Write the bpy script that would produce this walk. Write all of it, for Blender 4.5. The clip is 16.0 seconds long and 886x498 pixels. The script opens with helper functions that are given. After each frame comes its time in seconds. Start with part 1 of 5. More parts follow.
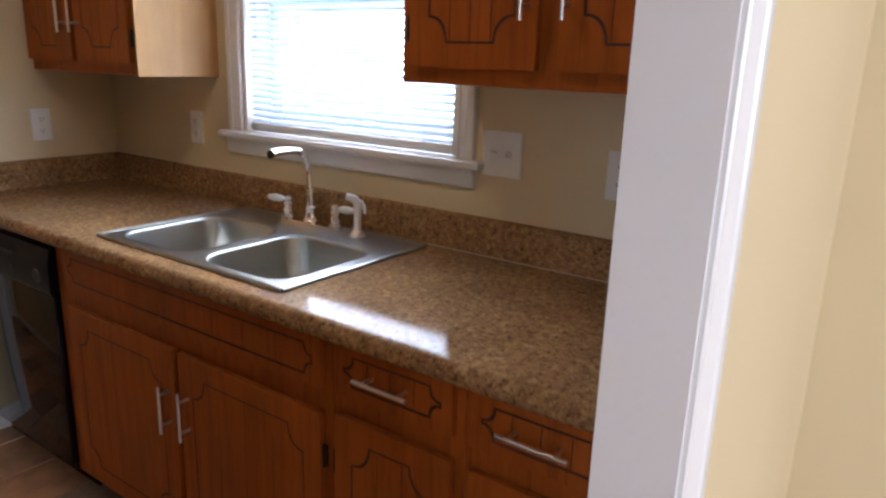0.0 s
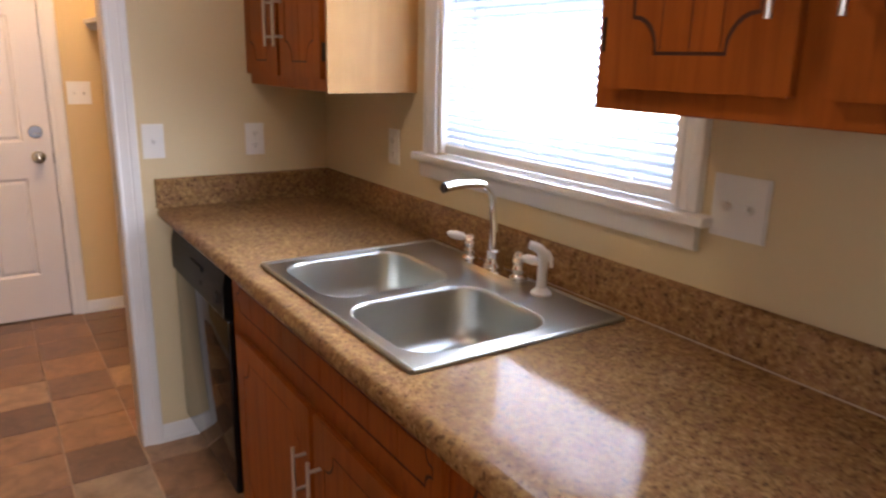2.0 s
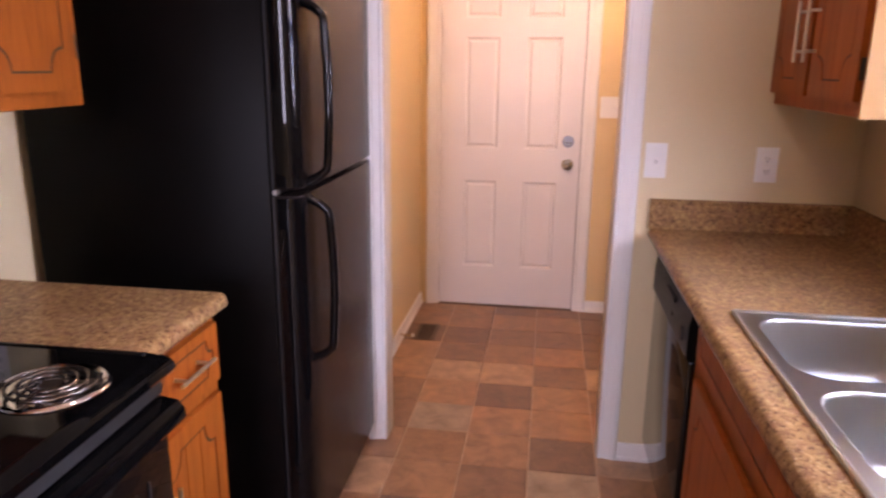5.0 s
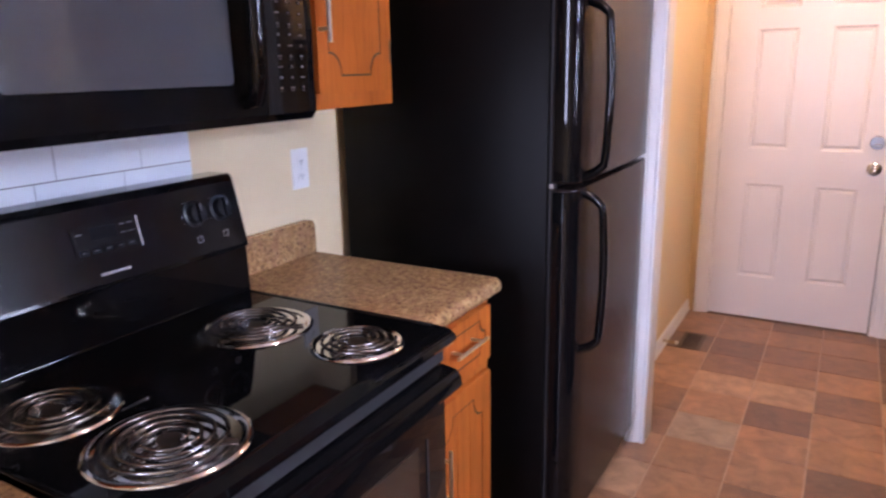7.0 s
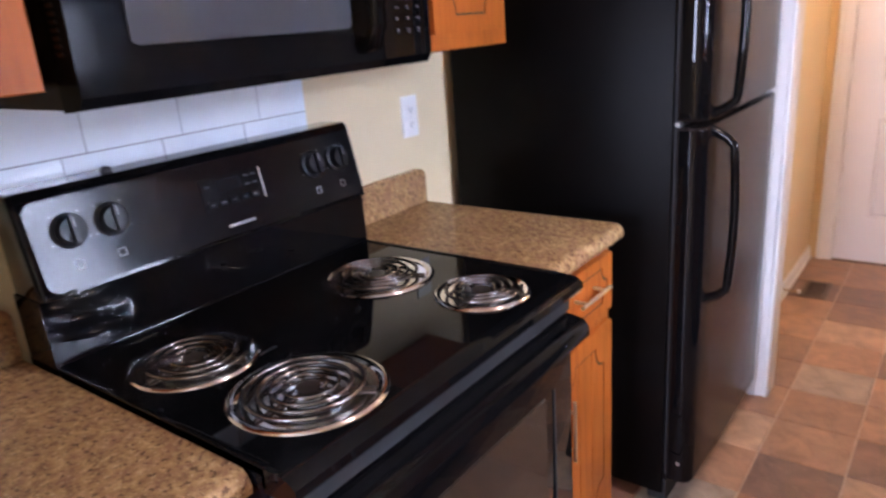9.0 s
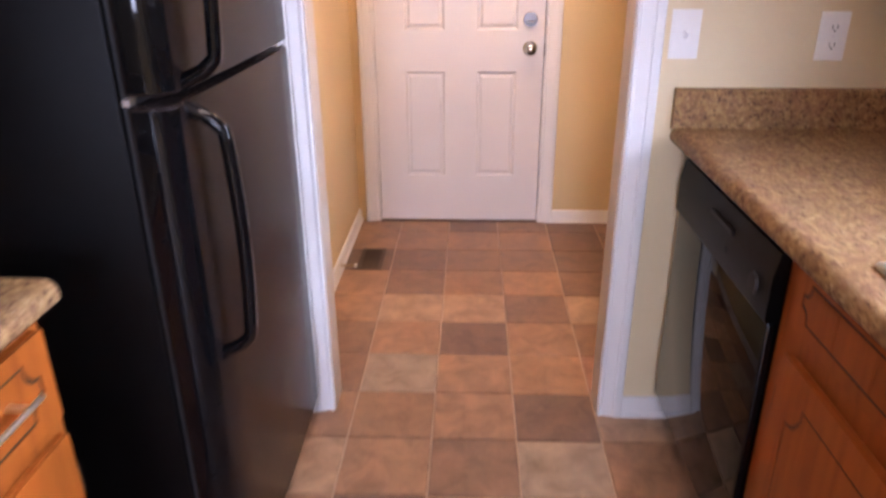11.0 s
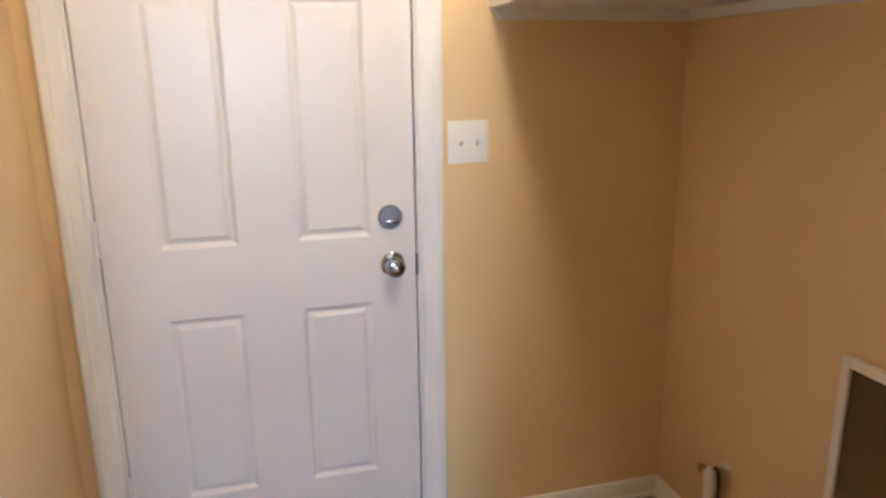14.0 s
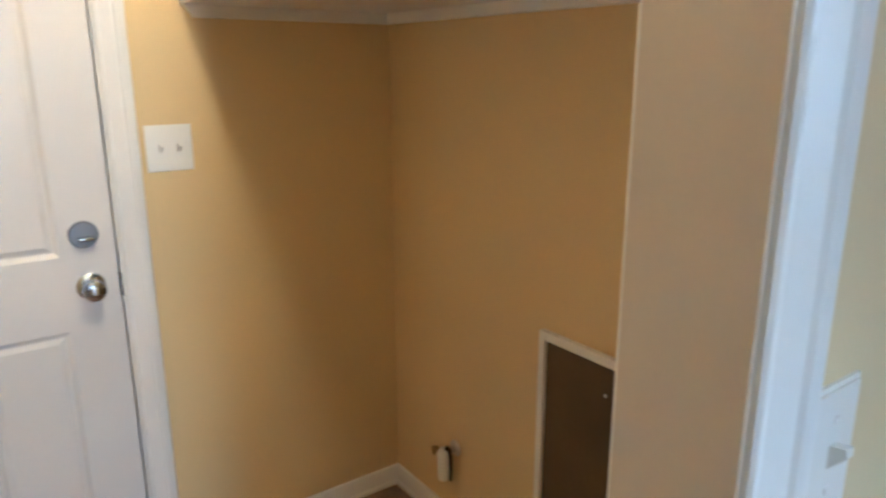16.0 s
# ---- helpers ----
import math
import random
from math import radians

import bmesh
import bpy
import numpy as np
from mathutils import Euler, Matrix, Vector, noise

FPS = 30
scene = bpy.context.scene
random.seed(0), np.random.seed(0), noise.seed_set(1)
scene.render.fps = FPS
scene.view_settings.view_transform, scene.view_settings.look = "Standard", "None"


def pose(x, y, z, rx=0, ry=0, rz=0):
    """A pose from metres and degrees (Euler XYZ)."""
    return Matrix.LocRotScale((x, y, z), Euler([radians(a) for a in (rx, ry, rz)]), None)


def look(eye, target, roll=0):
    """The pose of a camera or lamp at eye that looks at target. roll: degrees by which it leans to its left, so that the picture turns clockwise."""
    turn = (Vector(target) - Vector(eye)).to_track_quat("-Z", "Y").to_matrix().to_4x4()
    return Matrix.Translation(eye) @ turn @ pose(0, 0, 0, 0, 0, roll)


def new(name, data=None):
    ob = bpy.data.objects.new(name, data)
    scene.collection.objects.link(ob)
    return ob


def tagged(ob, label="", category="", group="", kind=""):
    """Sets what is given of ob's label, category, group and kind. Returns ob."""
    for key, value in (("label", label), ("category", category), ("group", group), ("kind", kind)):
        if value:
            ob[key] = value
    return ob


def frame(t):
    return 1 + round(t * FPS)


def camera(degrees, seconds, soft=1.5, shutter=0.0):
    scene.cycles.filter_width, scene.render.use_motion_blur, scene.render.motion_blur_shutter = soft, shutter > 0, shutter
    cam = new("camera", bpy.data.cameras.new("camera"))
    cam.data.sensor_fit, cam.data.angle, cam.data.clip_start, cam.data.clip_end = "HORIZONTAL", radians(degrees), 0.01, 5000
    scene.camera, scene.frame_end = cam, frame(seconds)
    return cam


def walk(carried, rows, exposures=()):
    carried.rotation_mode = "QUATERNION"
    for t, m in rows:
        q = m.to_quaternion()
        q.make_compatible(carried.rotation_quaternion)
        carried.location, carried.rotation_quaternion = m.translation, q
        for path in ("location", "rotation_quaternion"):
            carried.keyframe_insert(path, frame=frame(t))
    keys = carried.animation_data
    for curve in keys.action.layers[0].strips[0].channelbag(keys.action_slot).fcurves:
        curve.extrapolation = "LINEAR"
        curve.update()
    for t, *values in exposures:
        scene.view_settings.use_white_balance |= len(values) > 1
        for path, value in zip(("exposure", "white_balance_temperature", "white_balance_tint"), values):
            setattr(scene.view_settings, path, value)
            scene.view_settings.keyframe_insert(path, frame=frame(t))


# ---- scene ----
cam = camera(64.6, 16.0, soft=2.4, shutter=0.45)
PATH = [
    (0, (0.12, 0.111, 1.412), (1.699, 1.225, 0.895), 1.9),
    (0.5, (0.25, 0.136, 1.439), (1.726, 1.379, 0.914), 1.9),
    (1, (0.357, 0.158, 1.435), (1.705, 1.536, 0.905), 1.8),
    (1.5, (0.436, 0.197, 1.429), (1.654, 1.694, 0.903), 1.6),
    (2, (0.534, 0.289, 1.434), (1.607, 1.896, 0.915), 1.4),
    (2.5, (0.588, 0.365, 1.436), (1.481, 2.079, 0.924), 1.2),
    (3, (0.62, 0.403, 1.441), (1.302, 2.213, 0.935), 1.2),
    (3.5, (0.659, 0.421, 1.449), (1.067, 2.314, 0.947), 1.4),
    (4, (0.673, 0.428, 1.451), (0.83, 2.356, 0.944), 1.0),
    (4.5, (0.676, 0.421, 1.452), (0.607, 2.354, 0.942), 0.8),
    (7, (0.664, 0.352, 1.442), (-0.306, 2.027, 0.938), -1.1),
    (7.5, (0.654, 0.348, 1.444), (-0.44, 1.944, 0.938), -1.7),
    (8, (0.646, 0.341, 1.441), (-0.539, 1.868, 0.924), -2.3),
    (8.5, (0.629, 0.333, 1.442), (-0.607, 1.809, 0.898), -3.0),
    (9, (0.582, 0.353, 1.42), (-0.585, 1.853, 0.797), -4.3),
    (9.5, (0.505, 0.422, 1.38), (-0.283, 2.08, 0.586), -5.1),
    (10, (0.507, 0.545, 1.326), (0.141, 2.284, 0.408), -3.1),
    (10.2, (0.522, 0.618, 1.315), (0.254, 2.376, 0.399), -2.1),
    (12.5, (0.474, 2.015, 1.42), (0.537, 3.952, 0.924), -0.0),
    (13, (0.454, 2.286, 1.369), (0.632, 4.218, 0.886), -0.1),
    (13.5, (0.444, 2.565, 1.406), (0.738, 4.486, 0.932), -2.3),
    (14, (0.447, 2.658, 1.42), (0.943, 4.53, 0.923), -0.7),
    (14.5, (0.465, 2.672, 1.426), (1.15, 4.483, 0.926), -0.4),
    (15, (0.49, 2.67, 1.419), (1.328, 4.413, 0.911), -0.1),
    (15.5, (0.509, 2.662, 1.424), (1.464, 4.344, 0.917), -0.1),
    (16, (0.526, 2.651, 1.429), (1.661, 4.218, 0.921), -0.1),
]
EXPOSURES = [
    (0.0, -0.26, 5950, 21), (1.0, -0.12, 6350, 24), (1.5, -0.02, 6700, 25), (2.0, 0.08, 6500, 25), (2.5, 0.08, 6250, 21), (3.5, -0.04, 6400, 36), (4.5, 0.14, 6600, 46), (7.0, 0.48, 5700, 38),
    (8.5, 0.58, 5750, 31), (10.2, 0.84, 5700, 33), (12.5, 0.10, 5750, 34), (13.0, 0.06, 5550, 19), (13.5, 0.34, 5000, 8), (14.5, 0.36, 4800, 8), (15.5, 0.36, 4800, 4), (16.0, 0.36, 4800, 1),
]
walk(cam, [(t, look(eye, target, roll)) for t, eye, target, roll in PATH], EXPOSURES)

# ---- world and lights ----
world = bpy.data.worlds.new("world")
scene.world = world
world.use_nodes = True
wn = world.node_tree.nodes
sky = wn.new("ShaderNodeTexSky")
sky.sky_type, sky.sun_disc = "NISHITA", False
sky.sun_elevation, sky.sun_rotation = radians(48), radians(285)
world.node_tree.links.new(sky.outputs["Color"], wn["Background"].inputs["Color"])
wn["Background"].inputs["Strength"].default_value = 0.12


def lamp(name, kind, m, energy, color, sx=1.0, sy=1.0):
    data = bpy.data.lights.new(name, kind)
    data.energy, data.color = energy, color
    if kind == "AREA":
        data.shape, data.size, data.size_y = "RECTANGLE", sx, sy
    ob = new(name, data)
    ob.matrix_world = m
    return ob


sun = lamp("sun", "SUN", look((-4, 1.2, 5), (0, 0, 0)), 3.0, (1.0, 0.95, 0.88))
sun.data.angle = radians(0.5)
lamp("kitchen_window_daylight", "AREA", look((1.93, 1.62, 1.64), (0, 1.62, 1.54)), 52, (0.76, 0.90, 1.0), 0.82, 0.78)
lamp("south_window_daylight", "AREA", look((0.32, -3.22, 1.5), (0.40, 1.0, 1.2)), 95, (0.80, 0.90, 1.0), 0.80, 1.25)
# Added fill from an unseen west window, brightens the cased opening's jamb.
lamp("west_window_daylight", "AREA", look((-2.62, -0.50, 1.5), (0.0, -0.45, 1.3)), 33, (0.80, 0.90, 1.0), 1.05, 1.25)


# ---- materials ----
def nodes_of(name):
    m = bpy.data.materials.new(name)
    m.use_nodes = True
    nt = m.node_tree
    return m, nt, nt.nodes["Principled BSDF"]


def coords(nt, scale=(1, 1, 1)):
    tc, mp = nt.nodes.new("ShaderNodeTexCoord"), nt.nodes.new("ShaderNodeMapping")
    mp.inputs["Scale"].default_value = scale
    nt.links.new(tc.outputs["Object"], mp.inputs["Vector"])
    return mp.outputs["Vector"]


def noise_tex(nt, vec, scale, detail=4.0, rough=0.55, dist=0.0):
    n = nt.nodes.new("ShaderNodeTexNoise")
    n.inputs["Scale"].default_value, n.inputs["Detail"].default_value = scale, detail
    n.inputs["Roughness"].default_value, n.inputs["Distortion"].default_value = rough, dist
    nt.links.new(vec, n.inputs["Vector"])
    return n.outputs["Fac"]


def ramp(nt, fac, stops):
    r = nt.nodes.new("ShaderNodeValToRGB")
    el = r.color_ramp.elements
    while len(el) < len(stops):
        el.new(0.5)
    for e, (p, c) in zip(el, stops):
        e.position, e.color = p, (*c, 1)
    nt.links.new(fac, r.inputs["Fac"])
    return r.outputs["Color"]


def mix(nt, a, b, fac, mode="MIX"):
    x = nt.nodes.new("ShaderNodeMix")
    x.data_type, x.blend_type = "RGBA", mode
    for sock, v in ((x.inputs[0], fac), (x.inputs[6], a), (x.inputs[7], b)):
        if isinstance(v, (int, float)):
            sock.default_value = v
        elif isinstance(v, tuple):
            sock.default_value = (*v, 1)
        else:
            nt.links.new(v, sock)
    return x.outputs[2]


def bumped(nt, p, height, strength, distance=0.002):
    b = nt.nodes.new("ShaderNodeBump")
    b.inputs["Strength"].default_value, b.inputs["Distance"].default_value = strength, distance
    nt.links.new(height, b.inputs["Height"])
    nt.links.new(b.outputs["Normal"], p.inputs["Normal"])


def shade(c, k):
    return tuple(min(1.0, v * k) for v in c)


def plain(name, base, rough, metal=0.0, var=0.12, scale=5.0, fine=180.0, bump=0.08, coat=0.0):
    """A painted, moulded or metal surface: blotches at two scales, fine relief and uneven gloss."""
    m, nt, p = nodes_of(name)
    v = coords(nt)
    big, small = noise_tex(nt, v, scale, 2.0, 0.45), noise_tex(nt, v, fine, 3.0)
    col = ramp(nt, big, [(0.3, shade(base, 1 - var)), (0.7, shade(base, 1 + var * 0.5))])
    col = mix(nt, col, shade(base, 1 - var * 0.8), ramp(nt, small, [(0.5, (0, 0, 0)), (0.8, (0.6, 0.6, 0.6))]))
    nt.links.new(col, p.inputs["Base Color"])
    p.inputs["Metallic"].default_value = metal
    p.inputs["Roughness"].default_value = rough
    if bump:
        bumped(nt, p, small, bump)
    p.inputs["Coat Weight"].default_value = coat
    p.inputs["Coat Roughness"].default_value = 0.08
    return m


def wood(name, dark, light, rough=0.35, along="z", k=1.0):
    m, nt, p = nodes_of(name)
    sc = {"z": (14, 14, 0.9), "y": (14, 0.9, 14), "x": (0.9, 14, 14)}[along]
    v = coords(nt, tuple(s * k for s in sc))
    grain = noise_tex(nt, v, 3.0, 6.0, 0.6, 0.9)
    fine = noise_tex(nt, coords(nt, tuple(s * 6 for s in sc)), 3.0, 3.0)
    blot = noise_tex(nt, coords(nt), 3.5, 2.0)
    col = ramp(nt, grain, [(0.28, dark), (0.5, shade(light, 0.86)), (0.72, light)])
    col = mix(nt, col, shade(dark, 0.85), ramp(nt, fine, [(0.55, (0, 0, 0)), (0.8, (0.22,) * 3)]))
    col = mix(nt, col, ramp(nt, blot, [(0.3, (0.78,) * 3), (0.7, (1.08,) * 3)]), 1.0, "MULTIPLY")
    nt.links.new(col, p.inputs["Base Color"])
    nt.links.new(ramp(nt, blot, [(0.2, (rough * 0.8,) * 3), (0.8, (rough * 1.3,) * 3)]), p.inputs["Roughness"])
    bumped(nt, p, fine, 0.12)
    p.inputs["Specular IOR Level"].default_value = 0.18
    return m


def speckled(name):
    """Granite-look laminate: brown, olive and rosy blotches with dark flecks."""
    m, nt, p = nodes_of(name)
    v = coords(nt)
    a = noise_tex(nt, v, 58, 5.0, 0.68, 0.3)
    b = noise_tex(nt, v, 150, 3.0, 0.6)
    c = noise_tex(nt, v, 7, 3.0, 0.6)
    d = noise_tex(nt, v, 112, 2.0, 0.5, 0.4)
    e = noise_tex(nt, v, 23, 3.0, 0.6)
    col = ramp(nt, a, [(0.30, (0.16, 0.083, 0.038)), (0.44, (0.285, 0.159, 0.072)), (0.56, (0.385, 0.232, 0.098)), (0.70, (0.54, 0.345, 0.155))])
    col = mix(nt, col, (0.30, 0.158, 0.090), ramp(nt, e, [(0.47, (0, 0, 0)), (0.63, (0.50,) * 3)]))
    col = mix(nt, col, (0.60, 0.42, 0.23), ramp(nt, b, [(0.575, (0, 0, 0)), (0.67, (0.55,) * 3)]))
    col = mix(nt, col, (0.060, 0.030, 0.020), ramp(nt, d, [(0.58, (0, 0, 0)), (0.65, (0.68,) * 3)]))
    col = mix(nt, col, ramp(nt, c, [(0.3, (0.74, 0.72, 0.70)), (0.7, (0.98,) * 3)]), 1.0, "MULTIPLY")
    nt.links.new(col, p.inputs["Base Color"])
    nt.links.new(ramp(nt, c, [(0.3, (0.07,) * 3), (0.75, (0.10,) * 3)]), p.inputs["Roughness"])
    bumped(nt, p, b, 0.03)
    p.inputs["Specular IOR Level"].default_value = 0.045
    return m


def vinyl_tile(name):
    m, nt, p = nodes_of(name)
    info = nt.nodes.new("ShaderNodeObjectInfo")
    tone = info.outputs["Color"]
    add = nt.nodes.new("ShaderNodeVectorMath")
    add.operation = "ADD"
    sc = nt.nodes.new("ShaderNodeVectorMath")
    sc.operation = "SCALE"
    sc.inputs["Scale"].default_value = 40.0
    comb = nt.nodes.new("ShaderNodeCombineXYZ")
    for k in range(3):
        nt.links.new(info.outputs["Random"], comb.inputs[k])
    nt.links.new(comb.outputs[0], sc.inputs[0])
    nt.links.new(coords(nt), add.inputs[0])
    nt.links.new(sc.outputs[0], add.inputs[1])
    a = noise_tex(nt, add.outputs[0], 11, 5.0, 0.62, 0.5)
    b = noise_tex(nt, add.outputs[0], 55, 4.0, 0.6)
    col = mix(nt, tone, ramp(nt, a, [(0.25, (0.58, 0.56, 0.54)), (0.5, (0.98,) * 3), (0.75, (1.36, 1.35, 1.31))]), 1.0, "MULTIPLY")
    col = mix(nt, col, (0.38, 0.27, 0.18), ramp(nt, b, [(0.58, (0, 0, 0)), (0.8, (0.4,) * 3)]))
    nt.links.new(col, p.inputs["Base Color"])
    nt.links.new(ramp(nt, a, [(0.3, (0.34,) * 3), (0.7, (0.5,) * 3)]), p.inputs["Roughness"])
    bumped(nt, p, b, 0.15)
    return m


def glow(name, color, strength):
    m, nt, p = nodes_of(name)
    p.inputs["Base Color"].default_value = (0.9, 0.88, 0.84, 1)
    p.inputs["Emission Color"].default_value = (*color, 1)
    p.inputs["Emission Strength"].default_value = strength
    return m


def glass(name):
    m, nt, p = nodes_of(name)
    p.inputs["Base Color"].default_value = (0.97, 0.98, 0.98, 1)
    p.inputs["Transmission Weight"].default_value = 1.0
    p.inputs["Roughness"].default_value, p.inputs["IOR"].default_value = 0.02, 1.45
    return m


def slat_mat(name):
    m, nt, p = nodes_of(name)
    v = coords(nt)
    n = noise_tex(nt, v, 6)
    # Bluish tint puts the sky's light into the white slats' colour.
    nt.links.new(ramp(nt, n, [(0.3, (0.72, 0.78, 0.84)), (0.7, (0.80, 0.84, 0.88))]), p.inputs["Base Color"])
    p.inputs["Roughness"].default_value = 0.4
    tr = nt.nodes.new("ShaderNodeBsdfTranslucent")
    tr.inputs["Color"].default_value = (0.50, 0.68, 0.88, 1)
    mx = nt.nodes.new("ShaderNodeMixShader")
    mx.inputs[0].default_value = 0.32
    out = nt.nodes["Material Output"]
    nt.links.new(p.outputs[0], mx.inputs[1])
    nt.links.new(tr.outputs[0], mx.inputs[2])
    nt.links.new(mx.outputs[0], out.inputs["Surface"])
    return m


CREAM = plain("cream_wall_paint", (0.70, 0.58, 0.355), 0.6, var=0.05, scale=1.6, fine=260, bump=0.12)
WALL = plain("tan_wall_paint", (0.69, 0.525, 0.27), 0.6, var=0.05, scale=1.6, fine=260, bump=0.12)
CEIL = plain("ceiling_paint", (0.82, 0.80, 0.77), 0.8, var=0.04, fine=120, bump=0.3)
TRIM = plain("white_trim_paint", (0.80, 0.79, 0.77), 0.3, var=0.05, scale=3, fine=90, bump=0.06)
# Doorway jamb boards: darker and yellower than the white casing.
JAMB = plain("beige_jamb", (0.60, 0.52, 0.42), 0.4, var=0.05, scale=2.5, fine=140, bump=0.08)
DOORW = plain("white_door_paint", (0.73, 0.705, 0.69), 0.34, var=0.05, scale=2.5, fine=140, bump=0.1)
PLATE = plain("white_plastic_plate", (0.82, 0.81, 0.78), 0.3, var=0.03, bump=0)
CAB = wood("stained_cabinet_wood", (0.27, 0.062, 0.009), (0.42, 0.108, 0.013), 0.42)
SIDE = wood("pale_birch_veneer", (0.56, 0.30, 0.115), (0.65, 0.375, 0.15), 0.4, "z", 0.25)
GROOVE = plain("antiqued_groove_and_dark_toe_kick", (0.065, 0.016, 0.007), 0.6, var=0.3, scale=20, bump=0)
CTR = speckled("granite_look_laminate")
STEEL = plain("brushed_steel", (0.50, 0.51, 0.475), 0.33, 1.0, var=0.03, scale=6, fine=300, bump=0)
NICKEL = plain("satin_nickel", (0.74, 0.73, 0.71), 0.34, 1.0, var=0.04, bump=0)
CHROME = plain("polished_chrome", (0.86, 0.86, 0.87), 0.06, 1.0, var=0.03, bump=0)
DRIP = plain("chrome_drip_pan", (0.88, 0.87, 0.86), 0.1, 1.0, var=0.08, scale=30, bump=0)
BLACK = plain("glossy_black_enamel", (0.003, 0.003, 0.0034), 0.035, var=0.1, bump=0)
BLACK2 = plain("satin_black_appliance", (0.005, 0.005, 0.006), 0.22, var=0.12, scale=4, fine=500, bump=0.05)
TEXBLK = plain("textured_black_steel", (0.0035, 0.003, 0.003), 0.33, var=0.1, scale=3, fine=420, bump=0.25)
FRONTBLK = plain("black_fridge_door_skin", (0.012, 0.0085, 0.0075), 0.22, var=0.1, scale=3, fine=420, bump=0.22)
COIL = plain("dark_coil_metal", (0.20, 0.19, 0.185), 0.24, 1.0, var=0.2, scale=40, bump=0)
SMOKE = plain("smoked_glass_front", (0.05, 0.054, 0.062), 0.05, var=0.03, bump=0)
OVENG = plain("dark_oven_glass", (0.022, 0.016, 0.012), 0.08, var=0.05, bump=0)
MARK = plain("pale_printed_marks", (0.26, 0.26, 0.27), 0.5, var=0.05, bump=0)
KEYM = plain("dim_key_print", (0.065, 0.065, 0.072), 0.5, var=0.1, scale=60, bump=0)
KNOBM = plain("polished_nickel_knob", (0.50, 0.54, 0.58), 0.14, 1.0, var=0.04, bump=0)
BOLTM = plain("satin_bolt_rose", (0.23, 0.23, 0.24), 0.36, 0.85, var=0.04, bump=0)
MWBLK = plain("black_moulded_door_frame", (0.004, 0.004, 0.0045), 0.09, var=0.1, bump=0)
KNOBB = plain("matte_black_knob", (0.006, 0.006, 0.007), 0.36, var=0.1, bump=0)
LCD = plain("dark_display", (0.008, 0.009, 0.011), 0.2, var=0.05, bump=0)
RUBBER = plain("dark_rubber", (0.015, 0.015, 0.016), 0.6, bump=0.1)
WTILE = plain("white_glazed_tile", (0.74, 0.79, 0.82), 0.12, var=0.03, scale=7, fine=60, bump=0.03)
GROUT = plain("dark_grout_joint", (0.12, 0.115, 0.115), 0.8, var=0.2, scale=40)
FLOORB = plain("tan_floor_joint", (0.50, 0.35, 0.235), 0.55, var=0.2, scale=18, fine=120, bump=0.15)
VINYL = vinyl_tile("brown_stone_look_vinyl")
BROWN = plain("dark_brown_board", (0.11, 0.072, 0.034), 0.5, var=0.2, scale=6, fine=90, bump=0.15)
VENT = plain("brown_vent_metal", (0.10, 0.065, 0.04), 0.45, 0.3, var=0.2, bump=0.05)
BRASS = plain("aged_brass", (0.45, 0.30, 0.13), 0.35, 0.9, var=0.2, bump=0)
DARKM = plain("dark_bronze_hinge", (0.05, 0.035, 0.025), 0.4, 0.7, var=0.2, bump=0)
SLAT = slat_mat("sky_tinted_white_slat")
GLASS = glass("clear_window_glass")
SHADE = glow("lit_opal_glass", (1.0, 0.71, 0.415), 240.0)
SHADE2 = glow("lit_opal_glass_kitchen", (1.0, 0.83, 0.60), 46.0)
PLATEB = plain("satin_black_face_plate", (0.005, 0.005, 0.006), 0.15, var=0.0, bump=0)
CAULK = plain("aged_caulk", (0.50, 0.42, 0.33), 0.4, bump=0)
CORD = plain("white_cord", (0.75, 0.75, 0.74), 0.6, bump=0)
GRASS = plain("sunlit_lawn", (0.10, 0.13, 0.05), 0.9, var=0.4, scale=2, fine=30, bump=0.3)

for m_, lv in ((BLACK, 0.22), (PLATEB, 0.24), (TEXBLK, 0.07), (BLACK2, 0.2), (FRONTBLK, 0.09), (BROWN, 0.2), (OVENG, 0.45), (LCD, 0.2), (KNOBB, 0.25), (MWBLK, 0.06)):
    m_.node_tree.nodes["Principled BSDF"].inputs["Specular IOR Level"].default_value = lv

# ---- mesh helpers ----
ORIGIN = {}


def thing(name, loc, label, category, group="", kind=""):
    ob = new(name)
    ob.empty_display_size = 0.1
    ob.location = loc
    ORIGIN[ob] = Vector(loc)
    return tagged(ob, label, category, group, kind)


def finish(bm, smooth):
    bmesh.ops.recalc_face_normals(bm, faces=bm.faces)
    if smooth:
        for f in bm.faces:
            f.smooth = True
        for e in bm.edges:
            if len(e.link_faces) == 2 and e.calc_face_angle(0) > radians(smooth):
                e.smooth = False


def part(name, bm, material, parent=None, label="", smooth=35):
    """One bmesh, in world metres, as ONE mesh object under a thing or a part."""
    finish(bm, smooth)
    o = ORIGIN.get(parent, Vector())
    bm.transform(Matrix.Translation(-o))
    me = bpy.data.meshes.new(name)
    bm.to_mesh(me)
    bm.free()
    me.materials.append(material)
    ob = new(name, me)
    if parent is not None:
        ob.parent = parent
        ORIGIN[ob] = o
    if label:
        ob["label"] = label
    return ob


def setting(name, bm, material, label, category, smooth=35):
    return tagged(part(name, bm, material, None, "", smooth), label, category, "", "structure")


def B():
    return bmesh.new()


